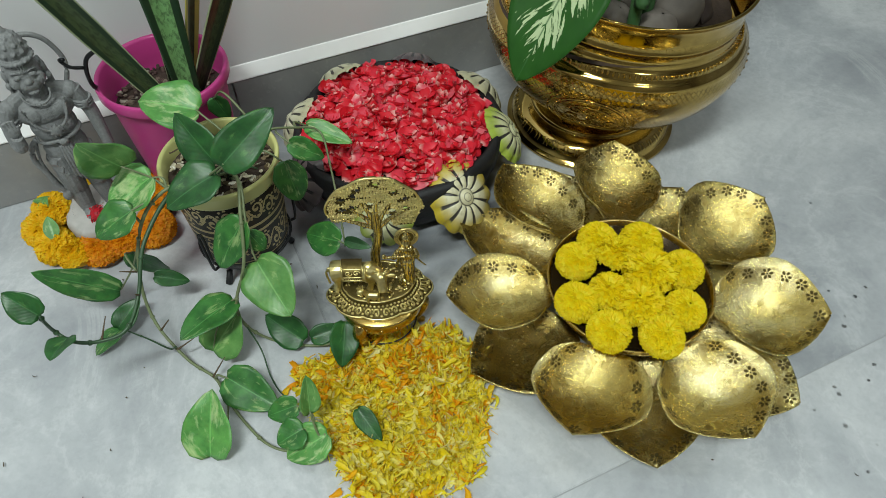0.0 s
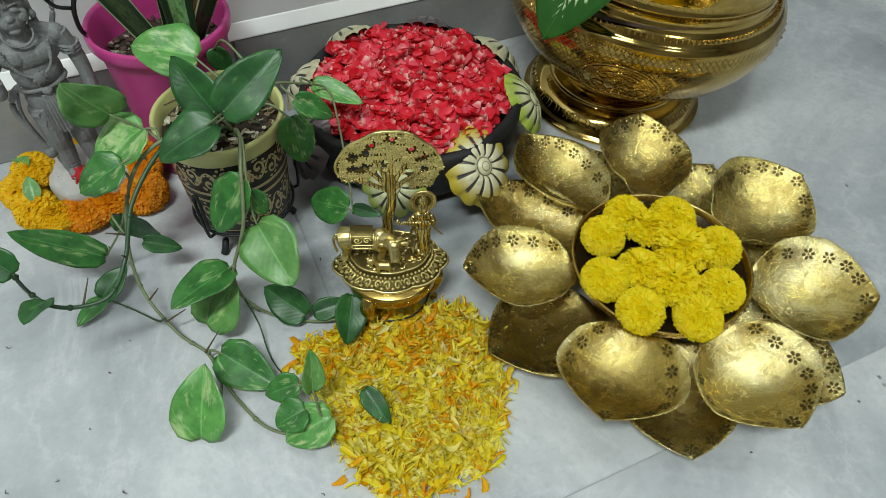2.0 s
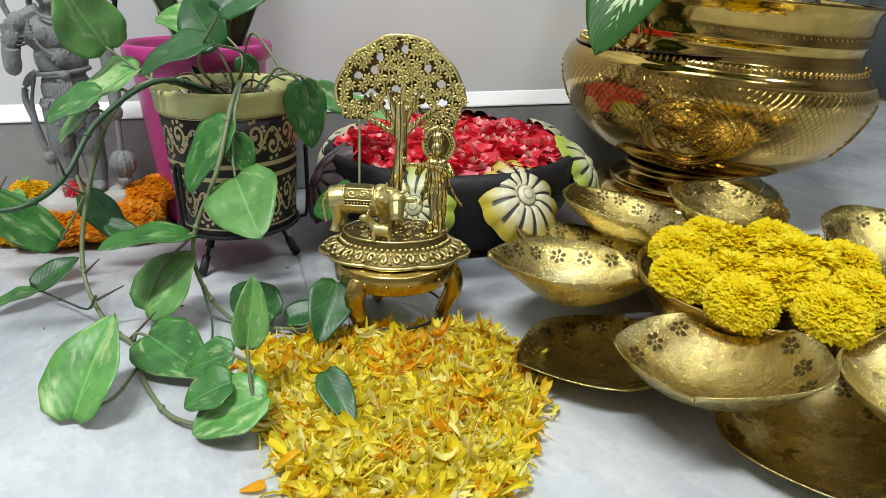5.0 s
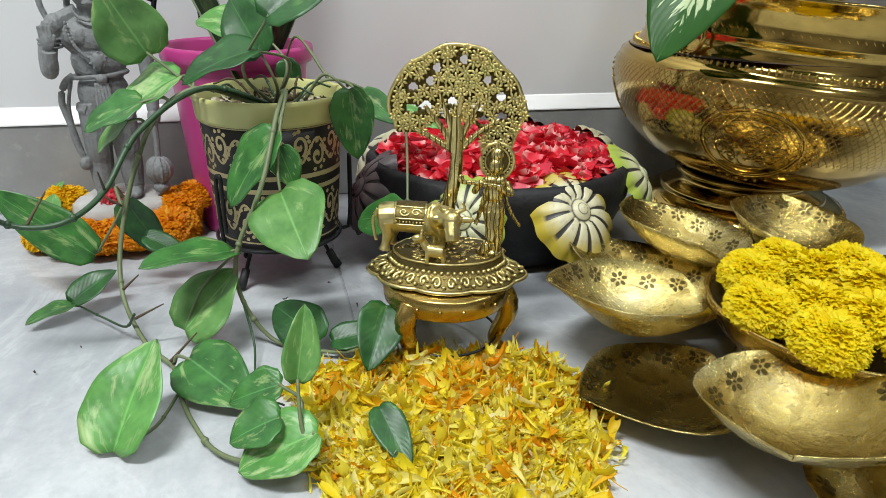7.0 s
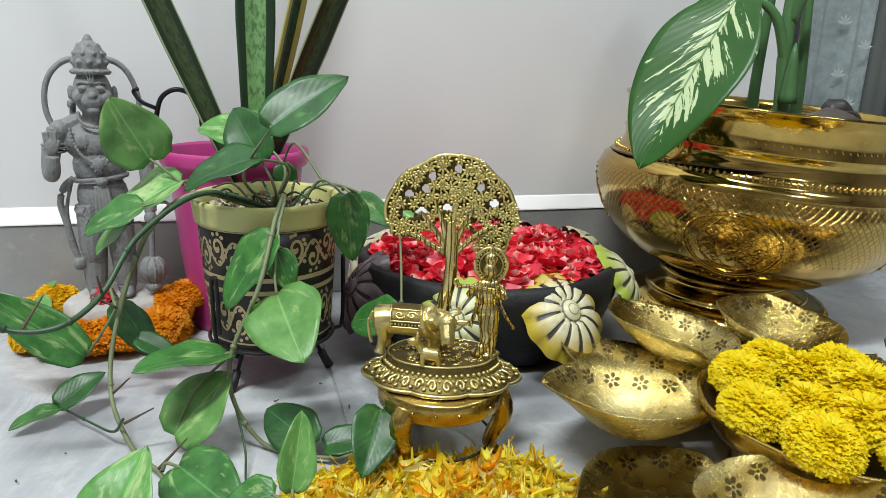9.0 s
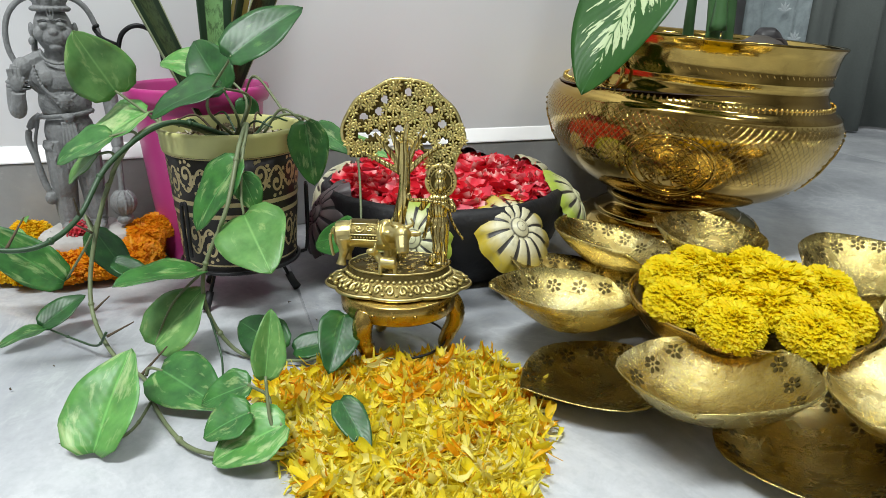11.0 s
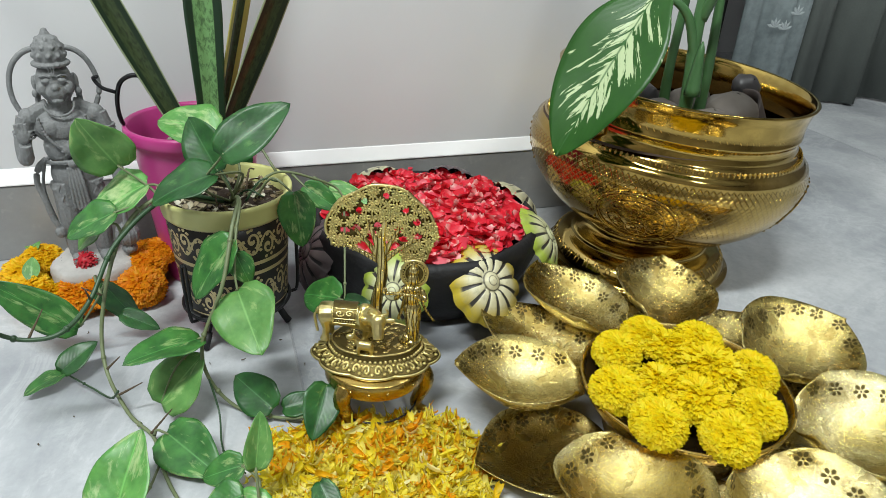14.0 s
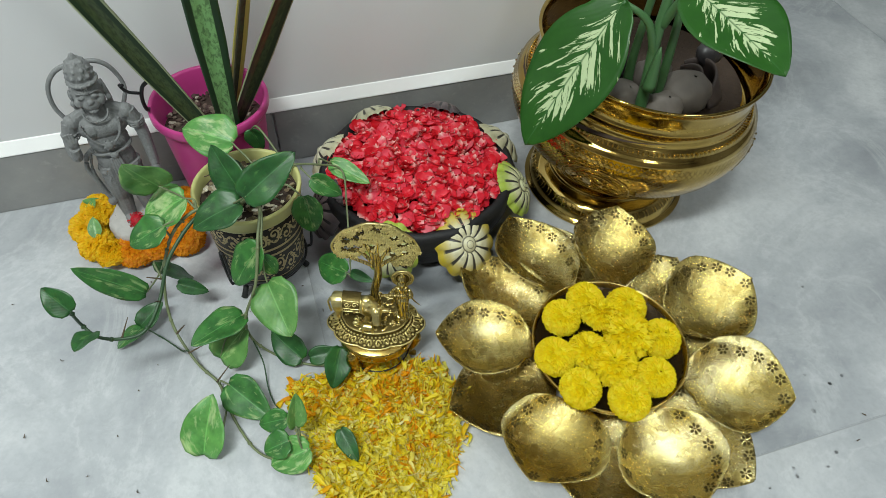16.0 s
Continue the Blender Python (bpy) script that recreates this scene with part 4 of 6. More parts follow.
def leaf_mesh(name, mat, length, half, outline, droop, cup, twist=0.0, wavy=0.0, nu=15, nv=9):
    """A leaf along +x with its face to +z; outline(u) is the half-width from 0 to 1."""
    m = Mesher()

    def at(u, v):
        w = half * outline(u)
        fold = cup * abs(v) * w + wavy * half * math.sin(u * 11 + v) * abs(v)
        y, z = v * w, fold - droop * length * u * u
        c, s = math.cos(twist * u), math.sin(twist * u)
        return (length * u - (0.10 * half * abs(v) if u < 0.1 else 0), y * c - fold * s, y * s + z)

    m.grid(at, [i / (nu - 1) for i in range(nu)], steps(-1, 1, nv))
    return m.mesh(name, mat)


def heart(u):
    if u < 0.3:
        return 0.52 + 0.48 * math.sin(u / 0.3 * math.pi / 2) if u > 0.0 else 0.3
    return max(0.0, math.cos((u - 0.3) / 0.7 * math.pi / 2)) ** 0.66 * (1 - 0.12 * (u - 0.3))


def lance(u):
    return max(0.0, math.sin(math.pi * min(1, u**0.82))) ** 0.75


def aim(base, tip, face):
    """The pose of a leaf from base to tip whose upper face looks towards face."""
    b, t = Vector(base), Vector(tip)
    x = (t - b).normalized()
    z = Vector(face)
    z = (z - x * z.dot(x)).normalized()
    y = z.cross(x)
    return Matrix.Translation(b) @ Matrix((x, y, z)).transposed().to_4x4(), (t - b).length


cane = thing("dumb_cane", Matrix.Translation((0.165, 0.73, 0.2)), "dumb cane plant with green leaves marbled cream", "plant")
CANE_FROM = Matrix.Translation((-0.165, -0.73, -0.2))


def cane_leaf(base, tip, half, face, droop=0.05, cup=0.18):
    m, n = aim(base, tip, face)
    ob = part("leaf", leaf_mesh("leaf", DUMB_CANE, n, half, lance, droop, cup, 0.0, 0.03, 26, 15), cane, CANE_FROM @ m)
    thicken(ob, 0.0006)


cane_leaf((0.116, 0.706, 0.356), (0.034, 0.630, 0.199), 0.053, (-0.42, -0.72, 0.55))
cane_leaf((0.176, 0.690, 0.392), (0.264, 0.575, 0.384), 0.046, (0.1, -0.45, 0.9))
cane_leaf((0.165, 0.740, 0.42), (0.105, 0.83, 0.48), 0.045, (-0.3, -0.3, 0.9))
cane_leaf((0.175, 0.745, 0.43), (0.30, 0.80, 0.52), 0.046, (0.2, -0.4, 0.9))
cane_leaf((0.15, 0.735, 0.39), (0.065, 0.80, 0.37), 0.03, (-0.5, -0.4, 0.8))


def cane_stem(points, r0, r1):
    part("stem", Mesher().tube([CANE_FROM @ p for p in smooth_line(points, 8)], lambda u: r0 + (r1 - r0) * u, 10).mesh("stem", CANE_STEM), cane)


cane_stem(((0.168, 0.715, 0.20), (0.166, 0.712, 0.26), (0.162, 0.714, 0.32), (0.165, 0.722, 0.40), (0.17, 0.74, 0.45)), 0.0078, 0.005)
cane_stem(((0.166, 0.712, 0.29), (0.148, 0.708, 0.335), (0.116, 0.706, 0.356)), 0.006, 0.003)
cane_stem(((0.164, 0.715, 0.33), (0.174, 0.702, 0.37), (0.176, 0.690, 0.392)), 0.006, 0.003)
cane_stem(((0.150, 0.745, 0.20), (0.146, 0.742, 0.27), (0.15, 0.738, 0.39)), 0.007, 0.004)
cane_stem(((0.185, 0.74, 0.20), (0.186, 0.742, 0.28), (0.178, 0.744, 0.43)), 0.007, 0.004)
sheath = Mesher().grid(lambda u, v: (0.008 * (1 - u) ** 0.6 * math.sin(v), -0.010 * (1 - u) ** 0.6 * math.cos(v) - 0.004, 0.055 * u), steps(0, 1, 8), steps(-1.5, 1.5, 7))
thicken(part("sheath", sheath.mesh("sheath", CANE_STEM), cane, Matrix.Translation((0.004, -0.022, 0.055)), "pale green leaf sheath"), 0.0008)

# ---- brass stool with the cast tree ----
STOOL_AT = (-0.0935, 0.4285)
STOOL_TURN = 12
stool = thing("brass_stool", Matrix.Translation((*STOOL_AT, 0)) @ pose(0, 0, 0, 0, 0, STOOL_TURN), "small round brass stool with three curved legs", "stool")
part("seat", Mesher().lathe([(0.001, 0.0455), (0.041, 0.0455), (0.0445, 0.045), (0.0458, 0.0465), (0.0462, 0.053), (0.0458, 0.0592), (0.0445, 0.0608), (0.03, 0.0612), (0.001, 0.0612)], 72).mesh("seat", PLAIN_BRASS), stool)
for ang in (-124, -4, 116):
    leg = Mesher()
    prof = smooth_line(((0.0400, 0, 0.051), (0.0455, 0, 0.043), (0.0455, 0, 0.032), (0.0405, 0, 0.020), (0.0375, 0, 0.011), (0.0415, 0, 0.005), (0.047, 0, 0.0035)), 6)
    leg.tube(prof, lambda u: 0.0058 * (1 - u) ** 0.8 + 0.0029, 12)
    leg_part = part("leg", leg.mesh("leg", PLAIN_BRASS), stool, pose(0, 0, 0, 0, 0, ang))
    veins = Mesher()
    for k in range(-2, 3):
        veins.tube([(0.0455 + 0.0056 * (1 - 0.16 * k * k) + 0.002 * math.sin(3.0 * s) - 0.0055 * s, 0.0021 * k * (1 - 0.55 * s), 0.0445 - 0.021 * s) for s in steps(0, 1, 7)], lambda u: 0.0009 * (1 - 0.6 * u), 5)
    part("leaf_carving", veins.mesh("leaf_carving", CAST_BRIGHT), leg_part, None, "raised leaf ribs on the knee")
for ang in (-126, -112, -92, -72, -40):
    part("rivet", Mesher().ball((0.0462, 0, 0.053), 0.0015, 8, 6).mesh("rivet", PLAIN_BRASS), stool, pose(0, 0, 0, 0, 0, ang))
part("wire_ring", Mesher().tube([(0.0385 * math.cos(a), 0.0385 * math.sin(a), 0.0150) for a in steps(0, 6.15, 40)], 0.0010, 6, True).mesh("wire_ring", WIRE), stool)


def cast_part(name, m, mat, label=""):
    """Shapes fused into one casting."""
    ob = part(name, m.mesh(name, mat), figurine, None, label)
    fuse = ob.modifiers.new("cast", "REMESH")
    fuse.mode, fuse.voxel_size, fuse.use_smooth_shade = "VOXEL", 0.0006, True


figurine = thing("brass_figurine", Matrix.Translation((*STOOL_AT, 0.0614)) @ pose(0, 0, 0, 0, 0, STOOL_TURN), "antique cast brass figurine of flute player and cow under tree", "figurine")


def lobed(a, r, z=0.0):
    """Eight shallow lobes with sharp notches; the two ends come to a point."""
    if r < 0.03:
        return 1.0
    return 0.955 + 0.085 * abs(math.cos(4 * a)) ** 0.7 * (1 if r > 0.048 else 0.35) + 0.045 * abs(math.cos(a)) ** 14 * (r > 0.048)


def on_base(a, r, z):
    k = lobed(a, r)
    return Vector((r * k * 0.97 * math.cos(a), r * k * 0.67 * math.sin(a), z))


fig = Mesher().use(1)
n0 = len(fig.v)
fig.lathe([(0.0005, 0.0), (0.046, 0.0), (0.0535, 0.0006), (0.0545, 0.0014), (0.0545, 0.0034), (0.0535, 0.0042), (0.0455, 0.0108), (0.0435, 0.0118), (0.0425, 0.0128), (0.0415, 0.0178), (0.0405, 0.0190), (0.0380, 0.0195), (0.0005, 0.0195)], 128, lobed)
fig.v[n0:] = [(x * 0.97, y * 0.67, z) for x, y, z in fig.v[n0:]]
fig.use(0)
fig.tube([on_base(a, 0.0545, 0.0022) for a in steps(0, 2 * math.pi * 191 / 192, 192)], 0.0015, 6, True)
fig.tube([on_base(a, 0.0408, 0.0186) for a in steps(0, 2 * math.pi * 95 / 96, 96)], 0.0009, 5, True)
for i in range(58):
    fig.ball(on_base(2 * math.pi * i / 58, 0.0432, 0.0128), (0.0016, 0.0016, 0.0014), 6, 5)
for i in range(30):
    a0, turnw = 2 * math.pi * i / 30, (1 if i % 2 else -1)
    fig.tube([on_base(a0 + turnw * 0.075 * (1 - s) * math.cos(8.5 * s), 0.0496 - 0.0040 * (1 - s) * math.sin(8.5 * s), 0.0079 + 0.0033 * (1 - s) * math.sin(8.5 * s)) for s in steps(0, 0.9, 15)], 0.00115, 5)
    fig.ball(on_base(a0 + 0.105, 0.0520, 0.0060), (0.0019, 0.0019, 0.0012), 6, 5)
    fig.ball(on_base(a0 + 0.105, 0.0468, 0.0104), (0.0013, 0.0013, 0.0009), 6, 5)
fig.use(2)
for i in range(110):
    a, r = random.uniform(0, 6.28), 0.036 * math.sqrt(random.random())
    fig.ball((0.96 * r * math.cos(a), 0.65 * r * math.sin(a), 0.0193), (0.003, 0.002, 0.0009), 7, 5)
part("base", fig.mesh("base", (CAST_BRIGHT, CAST_DARK, CAST)), figurine, None, "scalloped cast base with scrollwork and beaded rim")

TREE = Vector((0.003, 0.016, 0.0))
fig = Mesher()
fig.tube(smooth_line((TREE + Vector((-0.003, -0.003, 0.018)), TREE + Vector((-0.004, 0, 0.045)), TREE + Vector((0.001, 0, 0.072)), TREE + Vector((0.001, 0.001, 0.092)), TREE + Vector((0.0, 0.001, 0.112))), 6), lambda u: 0.0060 - 0.0024 * u, 12)
for dx, dz in ((-0.022, 0.026), (-0.012, 0.036), (0.004, 0.042), (0.018, 0.032), (0.030, 0.018), (-0.032, 0.012)):
    fig.tube(smooth_line((TREE + Vector((0.001, 0.001, 0.086)), TREE + Vector((dx * 0.5, 0.001, 0.088 + dz * 0.65)), TREE + Vector((dx, 0.001, 0.092 + dz))), 4), lambda u: 0.0028 - 0.0012 * u, 7)
cast_part("trunk", fig, BARK_BRASS, "dark-grooved cast trunk")

CROWN_Z = 0.1095


def canopy_edge(a):
    """Outline of the flat crown: a broad fan with a bump on top, drooping at both sides."""
    return 0.0445 * (1 + 0.020 * math.sin(5 * a + 0.6) + 0.012 * math.sin(11 * a + 1)) * (1.07 + 0.03 * math.sin(a) if math.sin(a) > 0 else 1.0)


fig_rnd, placed = random.Random(8), []
HOLES = ((-0.030, 0.021), (-0.018, 0.025), (-0.014, 0.034), (-0.031, 0.006), (-0.021, 0.008), (-0.003, 0.012), (0.020, 0.027), (0.030, 0.016), (0.014, 0.008), (-0.008, 0.004), (0.004, 0.040), (0.0305, 0.002), (0.019, -0.001))


def in_canopy(x, z):
    if math.hypot(x / 0.98, z) > canopy_edge(math.atan2(z, x)) or (z < 0.002 - 0.00022 * (x * 1000 + 2) ** 2 / 10 and -0.030 < x < 0.020) or z < -0.010 - 0.013 * (x > 0):
        return False
    return not any(math.hypot((x - hx) / (1.3 if hz < 0.010 else 0.95), z - hz) < 0.0038 for hx, hz in HOLES)


fig = Mesher().use(1)
for i in range(76):
    for k in range(58):
        x, z = -0.057 + 0.0015 * i, -0.026 + 0.0015 * k
        if in_canopy(x, z):
            fig.ball((TREE.x + x, TREE.y + 0.0035 - 0.05 * z, CROWN_Z + z), (0.0017, 0.0014, 0.0017), 5, 4)
fig.use(0)
for tries in range(9000):
    x, z = fig_rnd.uniform(-0.056, 0.056), fig_rnd.uniform(-0.026, 0.056)
    if not in_canopy(x * 1.04, z * 1.04) or any(math.hypot(x - q, z - w) < 0.0050 for q, w in placed) or any(math.hypot(x - q, z - w) < 0.0058 for q, w in HOLES):
        continue
    placed.append((x, z))
    c, tw = Vector((TREE.x + x, TREE.y + 0.0016 - 0.05 * z, CROWN_Z + z)), fig_rnd.uniform(0, 6)
    fig.ball(c, (0.0011, 0.0020, 0.0011), 6, 5)
    for k in range(7):
        b = tw + k * 0.8976
        fig.ball(c + Vector((0.0027 * math.cos(b), -0.0004, 0.0027 * math.sin(b))), (0.0019, 0.0013, 0.00095), 7, 5, Matrix.Rotation(-b, 3, "Y"))
rim_pts = [(TREE.x + 0.98 * canopy_edge(a) * math.cos(a), TREE.y + 0.002 - 0.05 * canopy_edge(a) * math.sin(a), CROWN_Z + canopy_edge(a) * math.sin(a)) for a in steps(-0.45, math.pi + 0.2, 60)]
fig.tube(rim_pts, 0.0014, 6)
part("crown", fig.mesh("crown", (CAST_BRIGHT, CAST_DARK)), figurine, None, "flat pierced crown of cast rosettes")

# cow with a saddle cloth, and a calf
fig = Mesher()
fig.tube(smooth_line(((-0.0455, 0.003, 0.0395), (-0.038, 0.002, 0.0415), (-0.025, 0.001, 0.0405), (-0.013, -0.002, 0.0410), (-0.006, -0.006, 0.0440)), 6), lambda u: 0.0108 + 0.0012 * math.cos(u * 6.3), 18)
fig.ball((-0.0435, 0.003, 0.0405), (0.0075, 0.0105, 0.0115), 14, 10)
fig.ball((-0.009, -0.003, 0.0500), (0.0070, 0.006, 0.0055))
fig.tube(smooth_line(((-0.009, -0.004, 0.044), (-0.002, -0.010, 0.0475), (0.003, -0.015, 0.0480)), 4), lambda u: 0.0090 - 0.0022 * u, 12)
fig.ball((0.0035, -0.0165, 0.0470), (0.0068, 0.0070, 0.0075))
fig.tube(((0.0035, -0.019, 0.0455), (0.0042, -0.0240, 0.0385), (0.0044, -0.0255, 0.0355)), lambda u: 0.0056 - 0.0010 * u, 10)
for sx in (-1, 1):
    fig.tube(smooth_line(((0.0035 + 0.003 * sx, -0.0155, 0.0530), (0.0035 + 0.0085 * sx, -0.0165, 0.0560), (0.0035 + 0.0065 * sx, -0.0175, 0.0610)), 4), lambda u: 0.0017 - 0.0009 * u, 6)
    fig.ball((0.0035 + 0.0100 * sx, -0.0150, 0.0478), (0.0050, 0.002, 0.0024))
for x, y in ((-0.0435, -0.004), (-0.0405, 0.009), (-0.0085, -0.007), (-0.0045, 0.003)):
    fig.tube(smooth_line(((x, y, 0.040), (x + 0.0015, y, 0.031), (x, y, 0.025), (x - 0.0012, y - 0.001, 0.0185)), 4), lambda u: 0.0058 - 0.0026 * min(1, 1.5 * u) + 0.0012 * max(0, u - 0.8) * 5, 9)
fig.tube(smooth_line(((-0.050, 0.003, 0.047), (-0.0535, 0.002, 0.040), (-0.0525, 0.001, 0.030), (-0.051, 0.000, 0.024)), 5), 0.0014, 6)
cast_part("cow", fig, CAST_BRIGHT, "polished cast cow")


def on_flank(u, v, lift):
    """A place on the cow's flank: u along the back, v down from the spine."""
    a, x = 0.25 + 1.35 * v, -0.0365 + 0.0215 * u
    return Vector((x, 0.0015 - 0.002 * u - (0.0126 + lift) * math.sin(a), 0.0408 + (0.0128 + lift) * math.cos(a)))


fig = Mesher().use(1).grid(lambda u, v: on_flank(u, v, 0.0004), steps(0, 1, 10), steps(-1.0, 0.95, 12)).use(0)
for u0 in (0.0, 1.0):
    fig.tube([on_flank(u0, v, 0.0006) for v in steps(0, 0.95, 10)], 0.0009, 5)
for v0 in (0.22, 0.72, 0.95):
    fig.tube([on_flank(u, v0, 0.0006) for u in steps(0, 1, 8)], 0.0007, 5)
for k in range(9):
    fig.ball(on_flank(0.06 + 0.11 * k, 0.84, 0.0006), 0.0008, 5, 4)
for uc, vc, w in ((0.3, 0.46, 1), (0.7, 0.46, -1)):
    fig.tube([on_flank(uc + 0.19 * (1 - s) * math.cos(w * 9 * s), vc + 0.17 * (1 - s) * math.sin(w * 9 * s), 0.0006) for s in steps(0, 0.92, 16)], 0.0006, 5)
part("saddle_cloth", fig.mesh("saddle_cloth", (CAST_BRIGHT, CAST_DARK)), figurine, None, "engraved saddle cloth with dark ground")

fig = Mesher()
fig.tube(smooth_line(((-0.0125, -0.0225, 0.0275), (-0.0065, -0.0232, 0.0270), (-0.0015, -0.0235, 0.0265)), 4), 0.0046, 10)
fig.tube(((-0.0125, -0.0225, 0.0290), (-0.0165, -0.0230, 0.0350)), lambda u: 0.0034 - 0.001 * u, 8)
fig.ball((-0.0185, -0.0240, 0.0362), (0.0048, 0.0028, 0.0030))
for sx in (-1, 1):
    fig.ball((-0.0165, -0.0230 + 0.003 * sx, 0.0388), (0.0012, 0.0012, 0.0028))
for x in (-0.0125, -0.0015):
    for y in (-0.0255, -0.0205):
        fig.tube(((x, y, 0.027), (x, y, 0.0185)), 0.0017, 6)
cast_part("calf", fig, CAST_BRIGHT, "polished cast calf")

# standing figure, kept plain
fig = Mesher()
fig.ball((0.031, -0.002, 0.0205), (0.011, 0.008, 0.003))
fig.tube(smooth_line(((0.034, -0.005, 0.021), (0.0345, -0.004, 0.035), (0.034, -0.001, 0.050)), 4), lambda u: 0.0036 + 0.0022 * u, 9)
fig.tube(smooth_line(((0.0255, -0.007, 0.021), (0.031, -0.006, 0.034), (0.0295, -0.002, 0.050)), 4), lambda u: 0.0034 + 0.0022 * u, 9)
fig.ball((0.0318, -0.001, 0.052), (0.0080, 0.0060, 0.0075))
fig.ball((0.0315, -0.001, 0.063), (0.0066, 0.0050, 0.0100))
fig.ball((0.0312, -0.001, 0.0715), (0.0088, 0.0048, 0.0048))
fig.ball((0.0318, -0.003, 0.0825), (0.0050, 0.0050, 0.0062))
fig.ball((0.0322, -0.002, 0.0905), (0.0046, 0.0044, 0.0050))
fig.ball((0.0324, -0.002, 0.0960), (0.0022, 0.0022, 0.0035))
fig.tube(smooth_line(((0.0395, -0.002, 0.0715), (0.0425, -0.006, 0.0645), (0.0330, -0.0100, 0.0705)), 5), 0.0024, 8)
fig.tube(smooth_line(((0.0230, -0.002, 0.0715), (0.0180, -0.006, 0.0655), (0.0210, -0.0105, 0.0720)), 5), 0.0024, 8)
fig.tube(smooth_line(((0.0365, -0.0100, 0.0705), (0.0200, -0.0115, 0.0730), (0.0090, -0.0120, 0.0735)), 4), 0.0016, 7)
fig.ball((0.0085, -0.012, 0.0760), (0.0022, 0.0018, 0.0030))
for sx, bend in ((-1, 0.006), (1, 0.014)):
    fig.grid(lambda u, v: (0.0315 + sx * (0.0065 + bend * u * u) + 0.002 * v, 0.001 - 0.0012 * v, 0.070 - 0.033 * u), steps(0, 1, 8), steps(-1, 1, 5))
    fig.grid(lambda u, v: (0.0315 + sx * (0.0065 + bend * u * u) + 0.002 * v, 0.0025 - 0.0012 * v, 0.070 - 0.033 * u), steps(0, 1, 8), steps(-1, 1, 5))
cast_part("player", fig, DRAPED_BRASS, "dark-grooved standing figure")
fig = Mesher().use(0)
fig.tube([(0.0325 + 0.0112 * math.cos(a), 0.0035, 0.0845 + 0.0125 * math.sin(a)) for a in steps(0, 6.1, 30)], 0.0014, 6, True)
fig.tube([(0.0325 + 0.0082 * math.cos(a), 0.0030, 0.0845 + 0.0093 * math.sin(a)) for a in steps(0, 6.1, 26)], 0.0007, 5, True)
for k in range(26):
    a = 2 * math.pi * k / 26
    fig.ball((0.0325 + 0.0097 * math.cos(a), 0.0030, 0.0845 + 0.0110 * math.sin(a)), 0.0009, 5, 4)
fig.use(1).ball((0.0325, 0.0045, 0.0845), (0.0108, 0.0014, 0.0120), 18, 10)
part("halo", fig.mesh("halo", (CAST_BRIGHT, CAST_DARK)), figurine, None, "beaded disc behind the head")

# ---- pothos in its printed pot on a wire stand ----
POT_AT = (-0.2735, 0.5135)
stand = thing("pot_stand", Matrix.Translation((*POT_AT, 0)), "black wire plant stand with rubber feet", "plant stand")
part("ring", Mesher().tube([(0.0545 * math.cos(a), 0.0545 * math.sin(a), 0.042) for a in steps(0, 6.18, 48)], 0.0017, 7, True).mesh("ring", WIRE), stand)
stand_leg = Mesher().tube(smooth_line(((0.048, 0, 0.005), (0.036, 0, 0.034), (0.04, 0, 0.0385), (0.058, 0.0, 0.0405), (0.0625, 0, 0.046), (0.0645, 0, 0.075), (0.0648, 0, 0.104), (0.0648, 0.003, 0.108), (0.0648, 0.006, 0.104), (0.0645, 0.006, 0.06)), 5), 0.0018, 7).mesh("leg", WIRE)
stand_foot = Mesher().tube(((0.051, 0, 0.002), (0.0475, 0, 0.008), (0.043, 0, 0.018)), lambda u: 0.0042 - 0.0006 * u, 10).mesh("rubber_foot", RUBBER)
for ang in (-108, 28, 160):
    leg = part("leg", stand_leg, stand, pose(0, 0, 0, 0, 0, ang))
    part("rubber_foot", stand_foot, leg)

pot = thing("plant_pot", Matrix.Translation((*POT_AT, 0)), "black plastic pot with gold scroll print and pale lime rim", "plant pot")
part("body", Mesher().lathe([(0.002, 0.0385), (0.049, 0.0385), (0.0512, 0.040), (0.0525, 0.046), (0.0545, 0.08), (0.0575, 0.125), (0.0592, 0.1485), (0.0575, 0.1485), (0.055, 0.12), (0.05, 0.046), (0.002, 0.044)], 72).mesh("body", POT_BLACK), pot)
part("rim", Mesher().lathe([(0.0592, 0.1475), (0.0612, 0.148), (0.0618, 0.151), (0.0628, 0.1625), (0.064, 0.1645), (0.064, 0.1675), (0.063, 0.1685), (0.0605, 0.1682), (0.059, 0.1665), (0.0575, 0.152), (0.0568, 0.144)], 72).mesh("rim", POT_RIM), pot, None, "pale lime plastic rim")


def on_pot(a, z, lift=0.0002):
    r = 0.0525 + (0.0592 - 0.0525) * (z - 0.046) / (0.1485 - 0.046) + lift
    return Vector((r * math.cos(a), r * math.sin(a), z))


def ribbon(m, pts, width):
    """A flat printed line on the pot."""
    base = len(m.v)
    for i, (a, z, w) in enumerate(pts):
        a1, z1, _ = pts[min(i + 1, len(pts) - 1)]
        a0, z0, _ = pts[max(i - 1, 0)]
        ta, tz = (a1 - a0) * 0.056, z1 - z0
        n = math.hypot(ta, tz) or 1
        da, dz = -tz / n * width * w / 0.056, ta / n * width * w
        m.v += [tuple(on_pot(a + da, z + dz)), tuple(on_pot(a - da, z - dz))]
    for i in range(len(pts) - 1):
        k = base + 2 * i
        m.f.append((k, k + 1, k + 3, k + 2))
        m.uv.append(((0, 0), (1, 0), (1, 1), (0, 1)))


